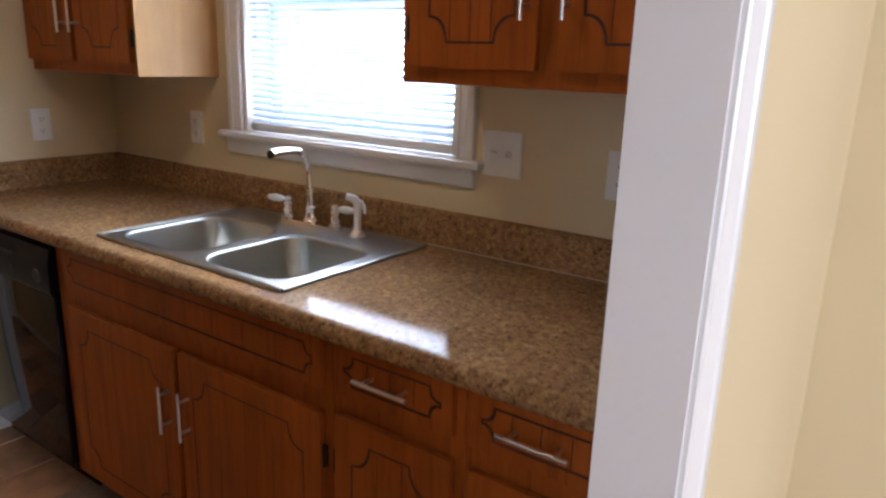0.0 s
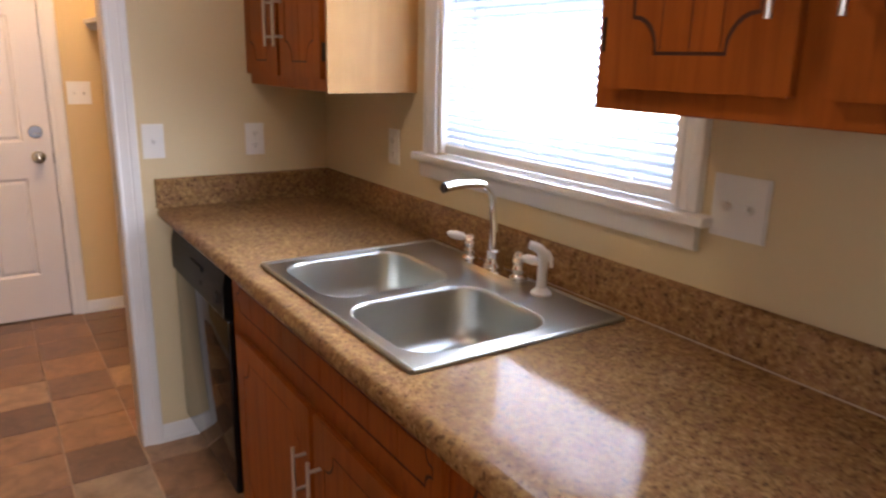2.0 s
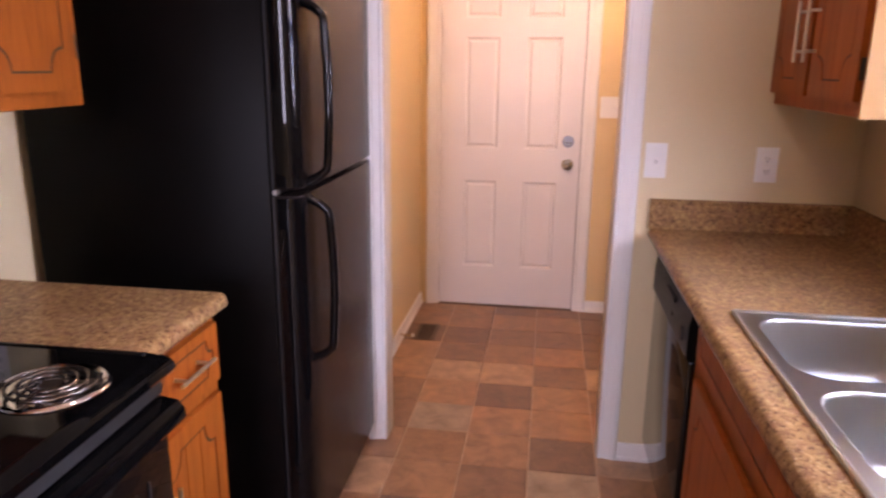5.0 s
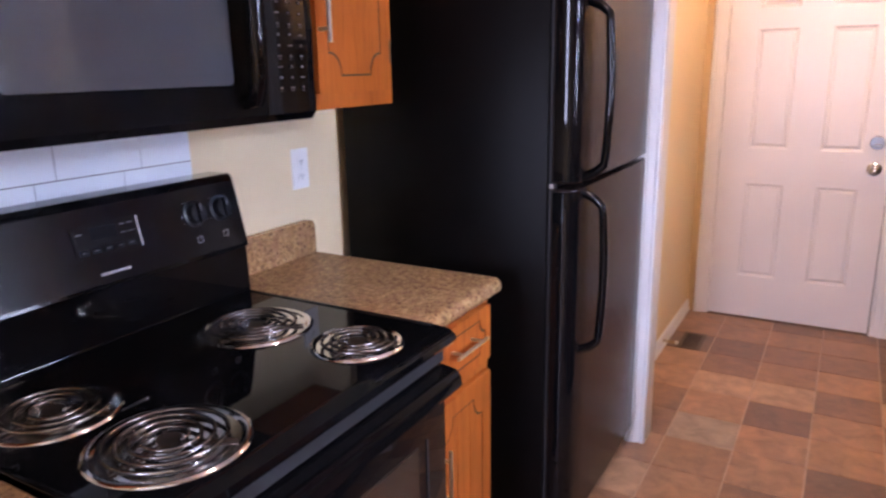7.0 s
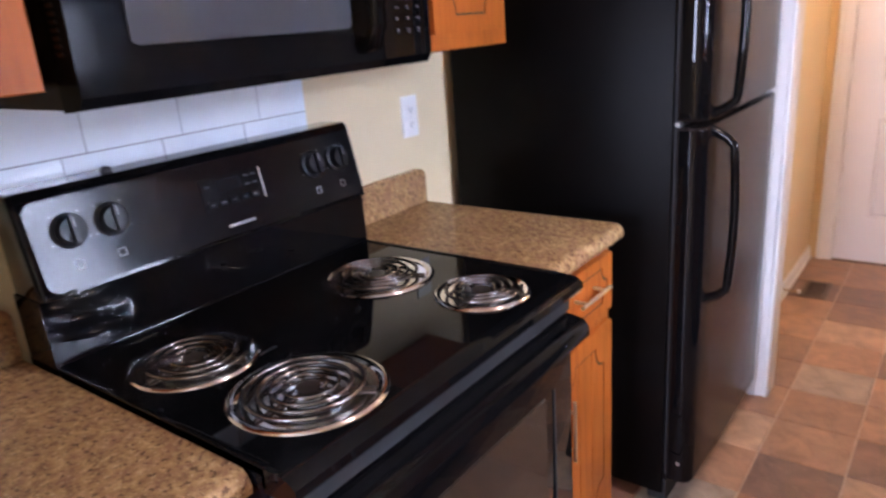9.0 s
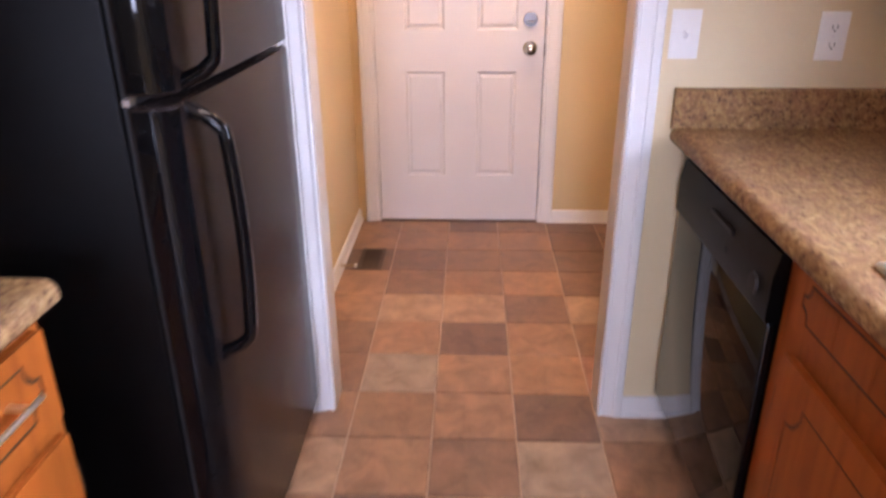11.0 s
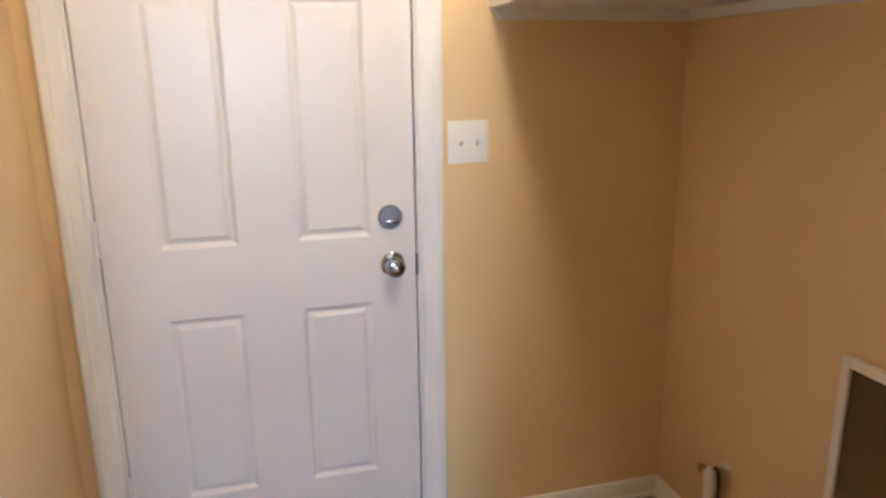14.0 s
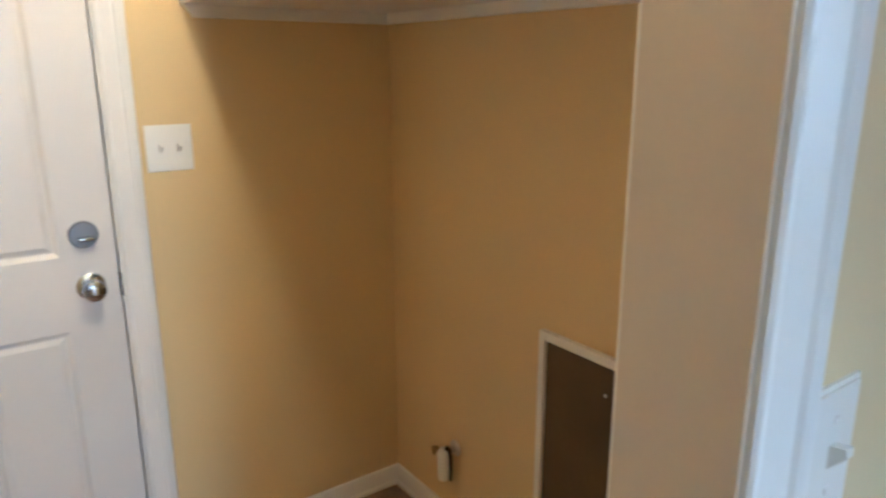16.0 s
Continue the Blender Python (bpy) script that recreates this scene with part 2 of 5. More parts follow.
def box(bm, x0, x1, y0, y1, z0, z1, bev=0.0, seg=1):
    r = bmesh.ops.create_cube(bm, size=1.0, matrix=Matrix.LocRotScale(((x0 + x1) / 2, (y0 + y1) / 2, (z0 + z1) / 2), None, (abs(x1 - x0), abs(y1 - y0), abs(z1 - z0))))
    if bev:
        es = list({e for v in r["verts"] for e in v.link_edges})
        bmesh.ops.bevel(bm, geom=es, offset=bev, offset_type="OFFSET", segments=seg, profile=0.5, affect="EDGES")
    return bm


def prism(bm, pts, vec):
    vs = [bm.verts.new(p) for p in pts]
    f = bm.faces.new(vs)
    g = bmesh.ops.extrude_face_region(bm, geom=[f])
    bmesh.ops.translate(bm, vec=Vector(vec), verts=[e for e in g["geom"] if isinstance(e, bmesh.types.BMVert)])
    return bm


def tube(bm, pts, r, seg=10, close=False):
    """A round bar along pts; r may be one radius or one for each point."""
    pts = [Vector(p) for p in pts]
    n = len(pts)
    rs = r if isinstance(r, (list, tuple)) else [r] * n
    rings, up = [], None
    for i, p in enumerate(pts):
        a = pts[(i - 1) % n] if (close or i) else p
        b = pts[(i + 1) % n] if (close or i < n - 1) else p
        d = (b - a).normalized()
        if up is None:
            up = d.orthogonal().normalized()
        up = (up - d * up.dot(d)).normalized()
        w = d.cross(up)
        rings.append([bm.verts.new(p + rs[i] * (math.cos(q) * up + math.sin(q) * w)) for q in [2 * math.pi * k / seg for k in range(seg)]])
    last = n if close else n - 1
    for i in range(last):
        a, b = rings[i], rings[(i + 1) % n]
        for k in range(seg):
            bm.faces.new((a[k], a[(k + 1) % seg], b[(k + 1) % seg], b[k]))
    if not close:
        bm.faces.new(rings[0][::-1])
        bm.faces.new(rings[-1])
    return bm


def lathe(bm, base, axis, prof, seg=24):
    """prof: rows of (distance along axis, radius)."""
    base, axis = Vector(base), Vector(axis)
    return tube_profile(bm, base, axis.normalized(), prof, seg)


def tube_profile(bm, base, d, prof, seg):
    u = d.orthogonal().normalized()
    w = d.cross(u)
    rings = []
    for h, r in prof:
        c = base + d * h
        rings.append([bm.verts.new(c + max(r, 1e-4) * (math.cos(q) * u + math.sin(q) * w)) for q in [2 * math.pi * k / seg for k in range(seg)]])
    for a, b in zip(rings, rings[1:]):
        for k in range(seg):
            bm.faces.new((a[k], a[(k + 1) % seg], b[(k + 1) % seg], b[k]))
    bm.faces.new(rings[0][::-1])
    bm.faces.new(rings[-1])
    return bm


def rrect(a0, a1, b0, b1, r, n=5):
    """A rounded rectangle as 2D points."""
    out = []
    for ca, cb, q0 in ((a1 - r, b1 - r, 0), (a0 + r, b1 - r, 90), (a0 + r, b0 + r, 180), (a1 - r, b0 + r, 270)):
        out += [(ca + r * math.cos(radians(q0 + 90 * k / n)), cb + r * math.sin(radians(q0 + 90 * k / n))) for k in range(n + 1)]
    return out


def plate_with_holes(bm, outer, holes, put, vec):
    """A sheet with holes, from 2D loops laid into space by put(), thickened along vec."""
    edges = []
    for loop in (outer, *holes):
        vs = [bm.verts.new(put(*p)) for p in loop]
        edges += [bm.edges.new((vs[i], vs[(i + 1) % len(vs)])) for i in range(len(vs))]
    r = bmesh.ops.triangle_fill(bm, use_beauty=True, use_dissolve=False, edges=edges)
    fs = [g for g in r["geom"] if isinstance(g, bmesh.types.BMFace)]
    g = bmesh.ops.extrude_face_region(bm, geom=fs)
    bmesh.ops.translate(bm, vec=Vector(vec), verts=[e for e in g["geom"] if isinstance(e, bmesh.types.BMVert)])
    return bm

# ---- structure ----
EAST, WEST, NORTH = 1.69, -0.71, 4.53
PS, PN = 2.868, 2.962          # partition with the doorway to the laundry hall
SS, SN = 0.287, 0.38           # partition with the opening that the walk begins in
CEILING = 2.44
HALLW = -0.07

setting("floor", box(box(B(), -2.8, 2.05, -3.4, SN, -0.12, -0.003), -0.83, 1.95, SN, 4.65, -0.12, -0.003), FLOORB, "brown stone-look vinyl tile floor with tan joints", "floor")
floor = bpy.data.objects["floor"]
setting("ceiling", box(box(B(), -2.8, 2.05, -3.4, SN, CEILING, CEILING + 0.1), -0.83, 1.95, SN, 4.65, CEILING, CEILING + 0.1), CEIL, "flat white painted ceiling", "ceiling")

WY0, WY1, WZ0, WZ1 = 1.185, 2.06, 1.15, 2.02
b = B()
box(b, EAST, 1.95, SN, WY0, 0, CEILING)
box(b, EAST, 1.95, WY1, PN, 0, CEILING)
box(b, EAST, 1.95, WY0, WY1, 0, WZ0)
box(b, EAST, 1.95, WY0, WY1, WZ1, CEILING)
setting("wall_east", b, CREAM, "cream painted wall with the kitchen window", "wall")
setting("wall_laundry", box(B(), EAST, 1.95, PN, NORTH, 0, CEILING), WALL, "tan painted wall of the laundry space", "wall")
setting("wall_west", box(B(), WEST - 0.12, WEST, SN, PS, 0, CEILING), CREAM, "cream painted wall behind the stove", "wall")
b = B()
box(b, WEST - 0.12, 0.088, PS, PN, 0, CEILING)
box(b, 0.927, EAST, PS, PN, 0, CEILING)
box(b, 0.088, 0.927, PS, PN, 2.065, CEILING)
setting("wall_partition", b, CREAM, "cream painted partition with a white cased doorway", "wall")
setting("wall_hall", box(B(), HALLW - 0.1, HALLW, PN, NORTH, 0, CEILING), WALL, "tan painted side wall of the laundry hall", "wall")
b = B()
box(b, HALLW - 0.1, 0.035, NORTH, NORTH + 0.12, 0, CEILING)
box(b, 0.878, 1.95, NORTH, NORTH + 0.12, 0, CEILING)
box(b, 0.035, 0.878, NORTH, NORTH + 0.12, 2.058, CEILING)
setting("wall_north", b, WALL, "tan painted end wall with a white door", "wall")
b = B()
box(b, 0.832, 2.05, SS, SN, 0, CEILING)
box(b, -2.7, -0.112, SS, SN, 0, CEILING)
box(b, -0.112, 0.832, SS, SN, 2.065, CEILING)
setting("wall_south", b, CREAM, "cream painted wall with a cased opening", "wall")
setting("wall_dining_east", box(B(), 1.95, 2.05, -3.3, SS, 0, CEILING), CREAM, "cream painted wall of the dining room", "wall")
# Unseen wall, with an opening added for the fill light.
b = B()
box(b, -2.8, -2.7, -3.3, -1.10, 0, CEILING)
box(b, -2.8, -2.7, 0.10, SN, 0, CEILING)
box(b, -2.8, -2.7, -1.10, 0.10, 0, 0.8)
box(b, -2.8, -2.7, -1.10, 0.10, 2.2, CEILING)
setting("wall_dining_west", b, CREAM, "unseen cream side wall, its window added for light on the jamb", "wall")
b = B()
box(b, -2.7, -0.15, -3.4, -3.3, 0, CEILING)
box(b, 0.79, 2.05, -3.4, -3.3, 0, CEILING)
box(b, -0.15, 0.79, -3.4, -3.3, 0, 0.8)
box(b, -0.15, 0.79, -3.4, -3.3, 2.2, CEILING)
setting("wall_dining_south", b, CREAM, "cream painted wall with the dining room window", "wall")
# Glowing board added outside so the gaps between slats read as white daylight.
GLARE = glow("glowing_daylight_board", (0.86, 0.95, 1.0), 9.0)
setting("backdrop", box(B(), 3.4, 3.42, -1.5, 5.5, -0.45, 4.2), GLARE, "glowing board standing in for daylight beyond the kitchen window", "backdrop")
setting("ground", box(B(), -400, 400, -400, 400, -0.8, -0.5), GRASS, "sunlit lawn outside the house", "ground")

CASING = [(0, 0), (0, 0.009), (0.003, 0.012), (0.009, 0.012), (0.012, 0.0075), (0.017, 0.0085), (0.030, 0.013), (0.040, 0.0155), (0.043, 0.014), (0.047, 0.018), (0.062, 0.019), (0.068, 0.016), (0.071, 0.010), (0.071, 0)]


def casing_y(bm, x, side, y, face, z0, z1):
    """Upright casing on a wall that faces along y; side: which way it spreads from x; face: which way it stands proud."""
    return prism(bm, [(x + side * u, y + face * v, z0) for u, v in CASING], (0, 0, z1 - z0))


def casing_head(bm, x0, x1, y, face, z):
    return prism(bm, [(x0, y + face * v, z + u) for u, v in CASING], (x1 - x0, 0, 0))


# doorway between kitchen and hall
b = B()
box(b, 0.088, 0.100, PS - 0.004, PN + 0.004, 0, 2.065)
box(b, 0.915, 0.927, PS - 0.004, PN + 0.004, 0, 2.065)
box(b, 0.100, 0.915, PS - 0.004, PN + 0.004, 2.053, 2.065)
setting("trim_doorway_jamb", b, JAMB, "beige jamb boards of the doorway", "jamb")
for y, face, nm in ((PS, -1, "trim_doorway_kitchen"), (PN, 1, "trim_doorway_hall")):
    b = B()
    casing_y(b, 0.096, -1, y, face, 0, 2.057)
    casing_y(b, 0.919, 1, y, face, 0, 2.057)
    casing_head(b, 0.025, 0.990, y, face, 2.057)
    setting(nm, b, TRIM, "white moulded casing round the doorway", "casing")
# opening towards the dining room
b = B()
box(b, 0.820, 0.832, SS - 0.003, SN + 0.003, 0, 2.065)
box(b, -0.112, -0.100, SS - 0.003, SN + 0.003, 0, 2.065)
box(b, -0.100, 0.820, SS - 0.003, SN + 0.003, 2.053, 2.065)
setting("trim_opening_jamb", b, TRIM, "white painted jamb boards of the opening", "jamb")
b = B()
casing_y(b, 0.824, 1, SS, -1, 0, 2.057)
casing_y(b, -0.104, -1, SS, -1, 0, 2.057)
casing_head(b, -0.175, 0.895, SS, -1, 2.057)
setting("trim_opening_casing", b, TRIM, "white moulded casing round the opening", "casing")

BASE = [(0, 0), (0.018, 0), (0.018, 0.012), (0.012, 0.018), (0.010, 0.055), (0.006, 0.066), (0, 0.070)]


def baseboard(name, p, q, out):
    p, q, out = Vector(p), Vector(q), Vector(out)
    setting(name, prism(B(), [p + out * u + Vector((0, 0, h)) for u, h in BASE], q - p), TRIM, "white painted baseboard with a rounded shoe", "baseboard")


baseboard("baseboard_hall_west", (HALLW, PN, 0), (HALLW, NORTH, 0), (1, 0, 0))
baseboard("baseboard_hall_north", (0.944, NORTH, 0), (EAST, NORTH, 0), (0, -1, 0))
baseboard("baseboard_hall_east", (EAST, PN, 0), (EAST, NORTH, 0), (-1, 0, 0))
baseboard("baseboard_kitchen", (0.990, PS, 0), (1.155, PS, 0), (0, -1, 0))
baseboard("baseboard_dining", (0.895, SS, 0), (1.95, SS, 0), (0, -1, 0))

# ---- white six-panel door ----
door = thing("door_1", (0.456, NORTH, 0), "white painted six-panel door with nickel knob, closed", "door", kind="structure")
b = B()
xs = [0.050, 0.191, 0.386, 0.541, 0.736, 0.8625]
zs = [0.012, 0.254, 0.784, 0.976, 1.602, 1.705, 1.925, 2.042]
grid = [[b.verts.new((x, NORTH, z)) for z in zs] for x in xs]
cells = []
for i in range(5):
    for k in range(7):
        f = b.faces.new((grid[i][k], grid[i + 1][k], grid[i + 1][k + 1], grid[i][k + 1]))
        if i in (1, 3) and k in (1, 3, 5):
            cells.append(f)
bmesh.ops.recalc_face_normals(b, faces=b.faces)
if b.faces[:][0].normal.y > 0:
    bmesh.ops.reverse_faces(b, faces=b.faces)
bmesh.ops.inset_individual(b, faces=cells, thickness=0.004, depth=-0.002)
bmesh.ops.inset_individual(b, faces=cells, thickness=0.013, depth=-0.008)
bmesh.ops.inset_individual(b, faces=cells, thickness=0.006, depth=0.0)
bmesh.ops.inset_individual(b, faces=cells, thickness=0.018, depth=0.007)
rim = [e for e in b.edges if e.is_boundary]
g = bmesh.ops.extrude_edge_only(b, edges=rim)
bmesh.ops.translate(b, vec=(0, 0.043, 0), verts=[e for e in g["geom"] if isinstance(e, bmesh.types.BMVert)])
part("leaf", b, DOORW, door, smooth=0)
b = B()
box(b, 0.035, 0.046, NORTH - 0.003, NORTH + 0.12, 0, 2.058)
box(b, 0.868, 0.878, NORTH - 0.003, NORTH + 0.12, 0, 2.058)
box(b, 0.046, 0.868, NORTH - 0.003, NORTH + 0.12, 2.046, 2.058)
part("frame", b, TRIM, door)
part("stop", box(box(B(), 0.046, 0.062, NORTH + 0.046, NORTH + 0.06, 0, 2.046), 0.852, 0.868, NORTH + 0.046, NORTH + 0.06, 0, 2.046), RUBBER, door, "dark weather strip")
part("threshold", box(B(), 0.046, 0.868, NORTH - 0.01, NORTH + 0.11, 0, 0.008, 0.003), VENT, door, "worn bronze threshold")
b = B()
casing_y(b, 0.040, -1, NORTH, -1, 0, 2.054)
casing_y(b, 0.873, 1, NORTH, -1, 0, 2.054)
casing_head(b, -0.031, 0.944, NORTH, -1, 2.054)
part("casing", b, TRIM, door)
knob = part("knob", lathe(B(), (0.795, NORTH, 0.893), (0, -1, 0), [(0, 0.034), (0.004, 0.034), (0.009, 0.028), (0.011, 0.015), (0.026, 0.013), (0.032, 0.020), (0.040, 0.0275), (0.050, 0.0285), (0.057, 0.025), (0.060, 0.017), (0.0605, 0.0145), (0.066, 0.0135), (0.069, 0.009), (0.0695, 0.001)], 28), KNOBM, door, "round satin nickel knob")
part("keyhole", lathe(B(), (0.795, NORTH - 0.0675, 0.893), (0, -1, 0), [(0, 0.006), (0.003, 0.006), (0.0035, 0.001)], 12), CHROME, knob)
bolt = part("deadbolt", lathe(B(), (0.793, NORTH, 1.027), (0, -1, 0), [(0, 0.034), (0.007, 0.034), (0.011, 0.031), (0.0115, 0.001)], 28), BOLTM, door, "round satin nickel deadbolt")
part("thumb_turn", box(B(), 0.776, 0.811, NORTH - 0.034, NORTH - 0.011, 1.015, 1.024, 0.003, 2), KNOBM, bolt)
part("latch_plate", box(B(), 0.8645, 0.8675, NORTH - 0.006, NORTH + 0.02, 0.855, 0.915), DARKM, door, "dark latch plate")
for z in (0.30, 1.018, 1.80):
    b = tube(B(), [(0.047, NORTH - 0.006, z - 0.045), (0.047, NORTH - 0.006, z + 0.045)], 0.006, 10)
    box(b, 0.050, 0.058, NORTH - 0.004, NORTH + 0.002, z - 0.045, z + 0.045)
    part("hinge", b, TRIM, door)

# ---- kitchen window ----
win = thing("window_1", (EAST, 1.62, WZ0), "white framed kitchen window with daylight behind blinds", "window", kind="structure")
b = B()
for y, s in ((WY1 + 0.004, 1), (WY0 - 0.004, -1)):
    prism(b, [(EAST - v, y + s * u * 0.86, WZ0 + 0.012) for u, v in CASING], (0, 0, WZ1 - WZ0))
prism(b, [(EAST - v, WY0 - 0.066, WZ1 + 0.004 + u * 0.86) for u, v in CASING], (0, WY1 - WY0 + 0.132, 0))
part("casing", b, TRIM, win)
part("window_sill", box(B(), 1.652, 1.82, 1.090, 2.162, 1.138, 1.160, 0.006, 2), TRIM, win)
b = B()
prism(b, [(EAST, 1.118, 1.086), (EAST - 0.012, 1.118, 1.086), (EAST - 0.018, 1.118, 1.096), (EAST - 0.018, 1.118, 1.124), (EAST - 0.026, 1.118, 1.137), (EAST, 1.118, 1.137)], (0, 1.016, 0))
part("apron", b, TRIM, win)
b = B()
box(b, EAST, 1.86, WY0, WY0 + 0.014, WZ0 + 0.016, WZ1)
box(b, EAST, 1.86, WY1 - 0.014, WY1, WZ0 + 0.016, WZ1)
box(b, EAST, 1.86, WY0, WY1, WZ1 - 0.014, WZ1)
part("window_frame", b, TRIM, win)
for z0, z1, x in ((1.168, 1.59, 1.80), (1.575, 2.005, 1.835)):
    b = B()
    box(b, x, x + 0.03, WY0 + 0.014, WY0 + 0.065, z0, z1, 0.003)
    box(b, x, x + 0.03, WY1 - 0.065, WY1 - 0.014, z0, z1, 0.003)
    box(b, x, x + 0.03, WY0 + 0.065, WY1 - 0.065, z0, z0 + 0.075, 0.003)
    box(b, x, x + 0.03, WY0 + 0.065, WY1 - 0.065, z1 - 0.04, z1, 0.003)
    s = part("sash", b, TRIM, win)
    g = part("pane", box(B(), x + 0.012, x + 0.016, WY0 + 0.06, WY1 - 0.06, z0 + 0.07, z1 - 0.035), GLASS, s)
    g.visible_shadow = False

blind = thing("window_blind", (1.72, 1.62, 2.0), "white vinyl mini blind, lowered, slats half open", "blind")
BX = 1.715
part("headrail", box(B(), BX - 0.018, BX + 0.018, WY0 + 0.018, WY1 - 0.018, 1.972, 2.003, 0.003), PLATE, blind)
part("bottom_rail", box(B(), BX - 0.018, BX + 0.016, WY0 + 0.02, WY1 - 0.02, 1.166, 1.194, 0.008, 2), PLATE, blind)
me = None
for k in range(37):
    z = 1.198 + k * 0.021
    if me is None:
        b = B()
        pts = [(-0.0125, 0), (-0.006, 0.0022), (0, 0.003), (0.006, 0.0022), (0.0125, 0), (0.0125, 0.0007), (0.006, 0.0029), (0, 0.0037), (-0.006, 0.0029), (-0.0125, 0.0007)]
        a = radians(31)
        pts = [(u * math.cos(a) - v * math.sin(a), u * math.sin(a) + v * math.cos(a)) for u, v in pts]
        prism(b, [(BX + u, WY0 + 0.022, z + v) for u, v in pts], (0, WY1 - WY0 - 0.044, 0))
        slat = part("slat", b, SLAT, blind)
        me, base_z = slat.data, z
    else:
        slat = new("slat", me)
        slat.parent = blind
        slat.location = (0, 0, z - base_z)
for y in (WY0 + 0.12, 1.62, WY1 - 0.12):
    b = tube(B(), [(BX - 0.0155, y, 1.18), (BX - 0.0155, y, 1.98)], 0.0012, 5)
    tube(b, [(BX + 0.0155, y, 1.18), (BX + 0.0155, y, 1.98)], 0.0012, 5)
    part("ladder_cord", b, CORD, blind)
part("tilt_wand", tube(B(), [(BX - 0.026, WY1 - 0.07, 1.97), (BX - 0.026, WY1 - 0.072, 1.45)], 0.004, 6), GLASS, blind, "clear plastic wand")

# ---- dining room windows, out of view behind the walk; the side one added ----
win2 = thing("window_2", (0.32, -3.3, 0.8), "white framed dining room window", "window", kind="structure")
b = B()
for x0, x1, z0, z1 in ((-0.15, -0.09, 0.8, 2.2), (0.73, 0.79, 0.8, 2.2), (-0.09, 0.73, 0.8, 0.86), (-0.09, 0.73, 2.14, 2.2)):
    box(b, x0, x1, -3.38, -3.32, z0, z1)
part("window_frame", b, TRIM, win2)
# Unseen window added so that daylight reaches the cased opening's jamb.
win3 = thing("window_added", (-2.7, -0.5, 0.8), "unseen white side window, added to let in light for the jamb", "window", kind="structure")
b = B()
for y0, y1, z0, z1 in ((-1.10, -1.04, 0.8, 2.2), (0.04, 0.10, 0.8, 2.2), (-1.04, 0.04, 0.8, 0.86), (-1.04, 0.04, 2.14, 2.2)):
    box(b, -2.78, -2.72, y0, y1, z0, z1)
part("window_frame", b, TRIM, win3)

# ---- cabinetry ----
def notched(a0, a1, b0, b1, c):
    """The outline routed into the doors: straight sides, corners scooped inwards between two small steps."""
    d, e = c * 0.87, 0.003
    out = []
    for ca, cb, sa, sb, turn in ((a0, b0, 1, 1, 1), (a1, b0, -1, 1, -1), (a1, b1, -1, -1, 1), (a0, b1, 1, -1, -1)):
        pts = [(0, c)] + [(e + (d - e) * math.sin(q), e + (c - e) * math.cos(q)) for q in (0.0, 0.26, 0.52, 0.79, 1.05, 1.31, math.pi / 2)] + [(d, 0)]
        out += [(ca + sa * p, cb + sb * q) for p, q in pts[::turn]]
    return out


def clip(poly, lo, hi):
    """The part of a 2D outline between a = lo and a = hi."""
    for lim, sgn in ((lo, 1), (hi, -1)):
        out = []
        for i, p in enumerate(poly):
            q = poly[(i + 1) % len(poly)]
            ip, iq = sgn * (p[0] - lim) >= 0, sgn * (q[0] - lim) >= 0
            if ip:
                out.append(p)
            if ip != iq:
                k = (lim - p[0]) / (q[0] - p[0])
                out.append((lim, p[1] + k * (q[1] - p[1])))
        poly = out
    return poly


def front(name, parent, x, face, y0, y1, z0, z1, margin, cut, planks, material=None):
    """A door or drawer front on the plane x, facing along face: slab, routed outline, planked middle."""
    material = material or CAB
    t = 0.012
    slab = part(name, box(B(), x, x + face * t, y0, y1, z0, z1, 0.002), material, parent)
    put = lambda a, c: (x + face * t, a, c)
    vec = (face * 0.006, 0, 0)
    hole = notched(y0 + margin, y1 - margin, z0 + margin, z1 - margin, cut)
    g = 0.0052
    inner = notched(y0 + margin + g, y1 - margin - g, z0 + margin + g, z1 - margin - g, cut)
    b = plate_with_holes(B(), rrect(y0, y1, z0, z1, 0.004, 2), [hole], put, vec)
    part("rim", b, material, slab)
    b = plate_with_holes(B(), hole, [inner], lambda a, c: (x + face * (t + 0.0004), a, c), (face * 0.0040, 0, 0))
    part("groove", b, GROOVE, slab, "dark stained groove")
    w = (y1 - y0 - 2 * margin - 2 * g) / planks
    lo = y0 + margin + g
    for k in range(planks):
        a0, a1 = lo + k * w, lo + (k + 1) * w
        poly = clip(inner, a0 + (0.0012 if k else 0), a1 - (0.0012 if k < planks - 1 else 0))
        if len(poly) > 2:
            part("plank", prism(B(), [put(*p) for p in poly], (face * 0.0052, 0, 0)), material, slab)
    for k in range(1, planks):
        a = lo + k * w
        part("bead", box(B(), x + face * t, x + face * (t + 0.0042), a - 0.001, a + 0.001, z0 + margin + g + 0.004, z1 - margin - g - 0.004), GROOVE, slab)
    return slab


def pull(parent, x, face, y, z, length, upright):
    """A straight steel bar pull on two posts, its bar 30 mm off the front."""
    d = Vector((0, 0, 1)) if upright else Vector((0, 1, 0))
    c = Vector((x + face * 0.030, y, z))
    b = tube(B(), [c - d * length / 2, c + d * length / 2], 0.0045, 10)
    for s in (-1, 1):
        q = c + d * s * length * 0.32
        tube(b, [q, q - Vector((face * 0.031, 0, 0))], 0.0042, 8)
    return part("handle", b, NICKEL, parent, "satin nickel bar pull")


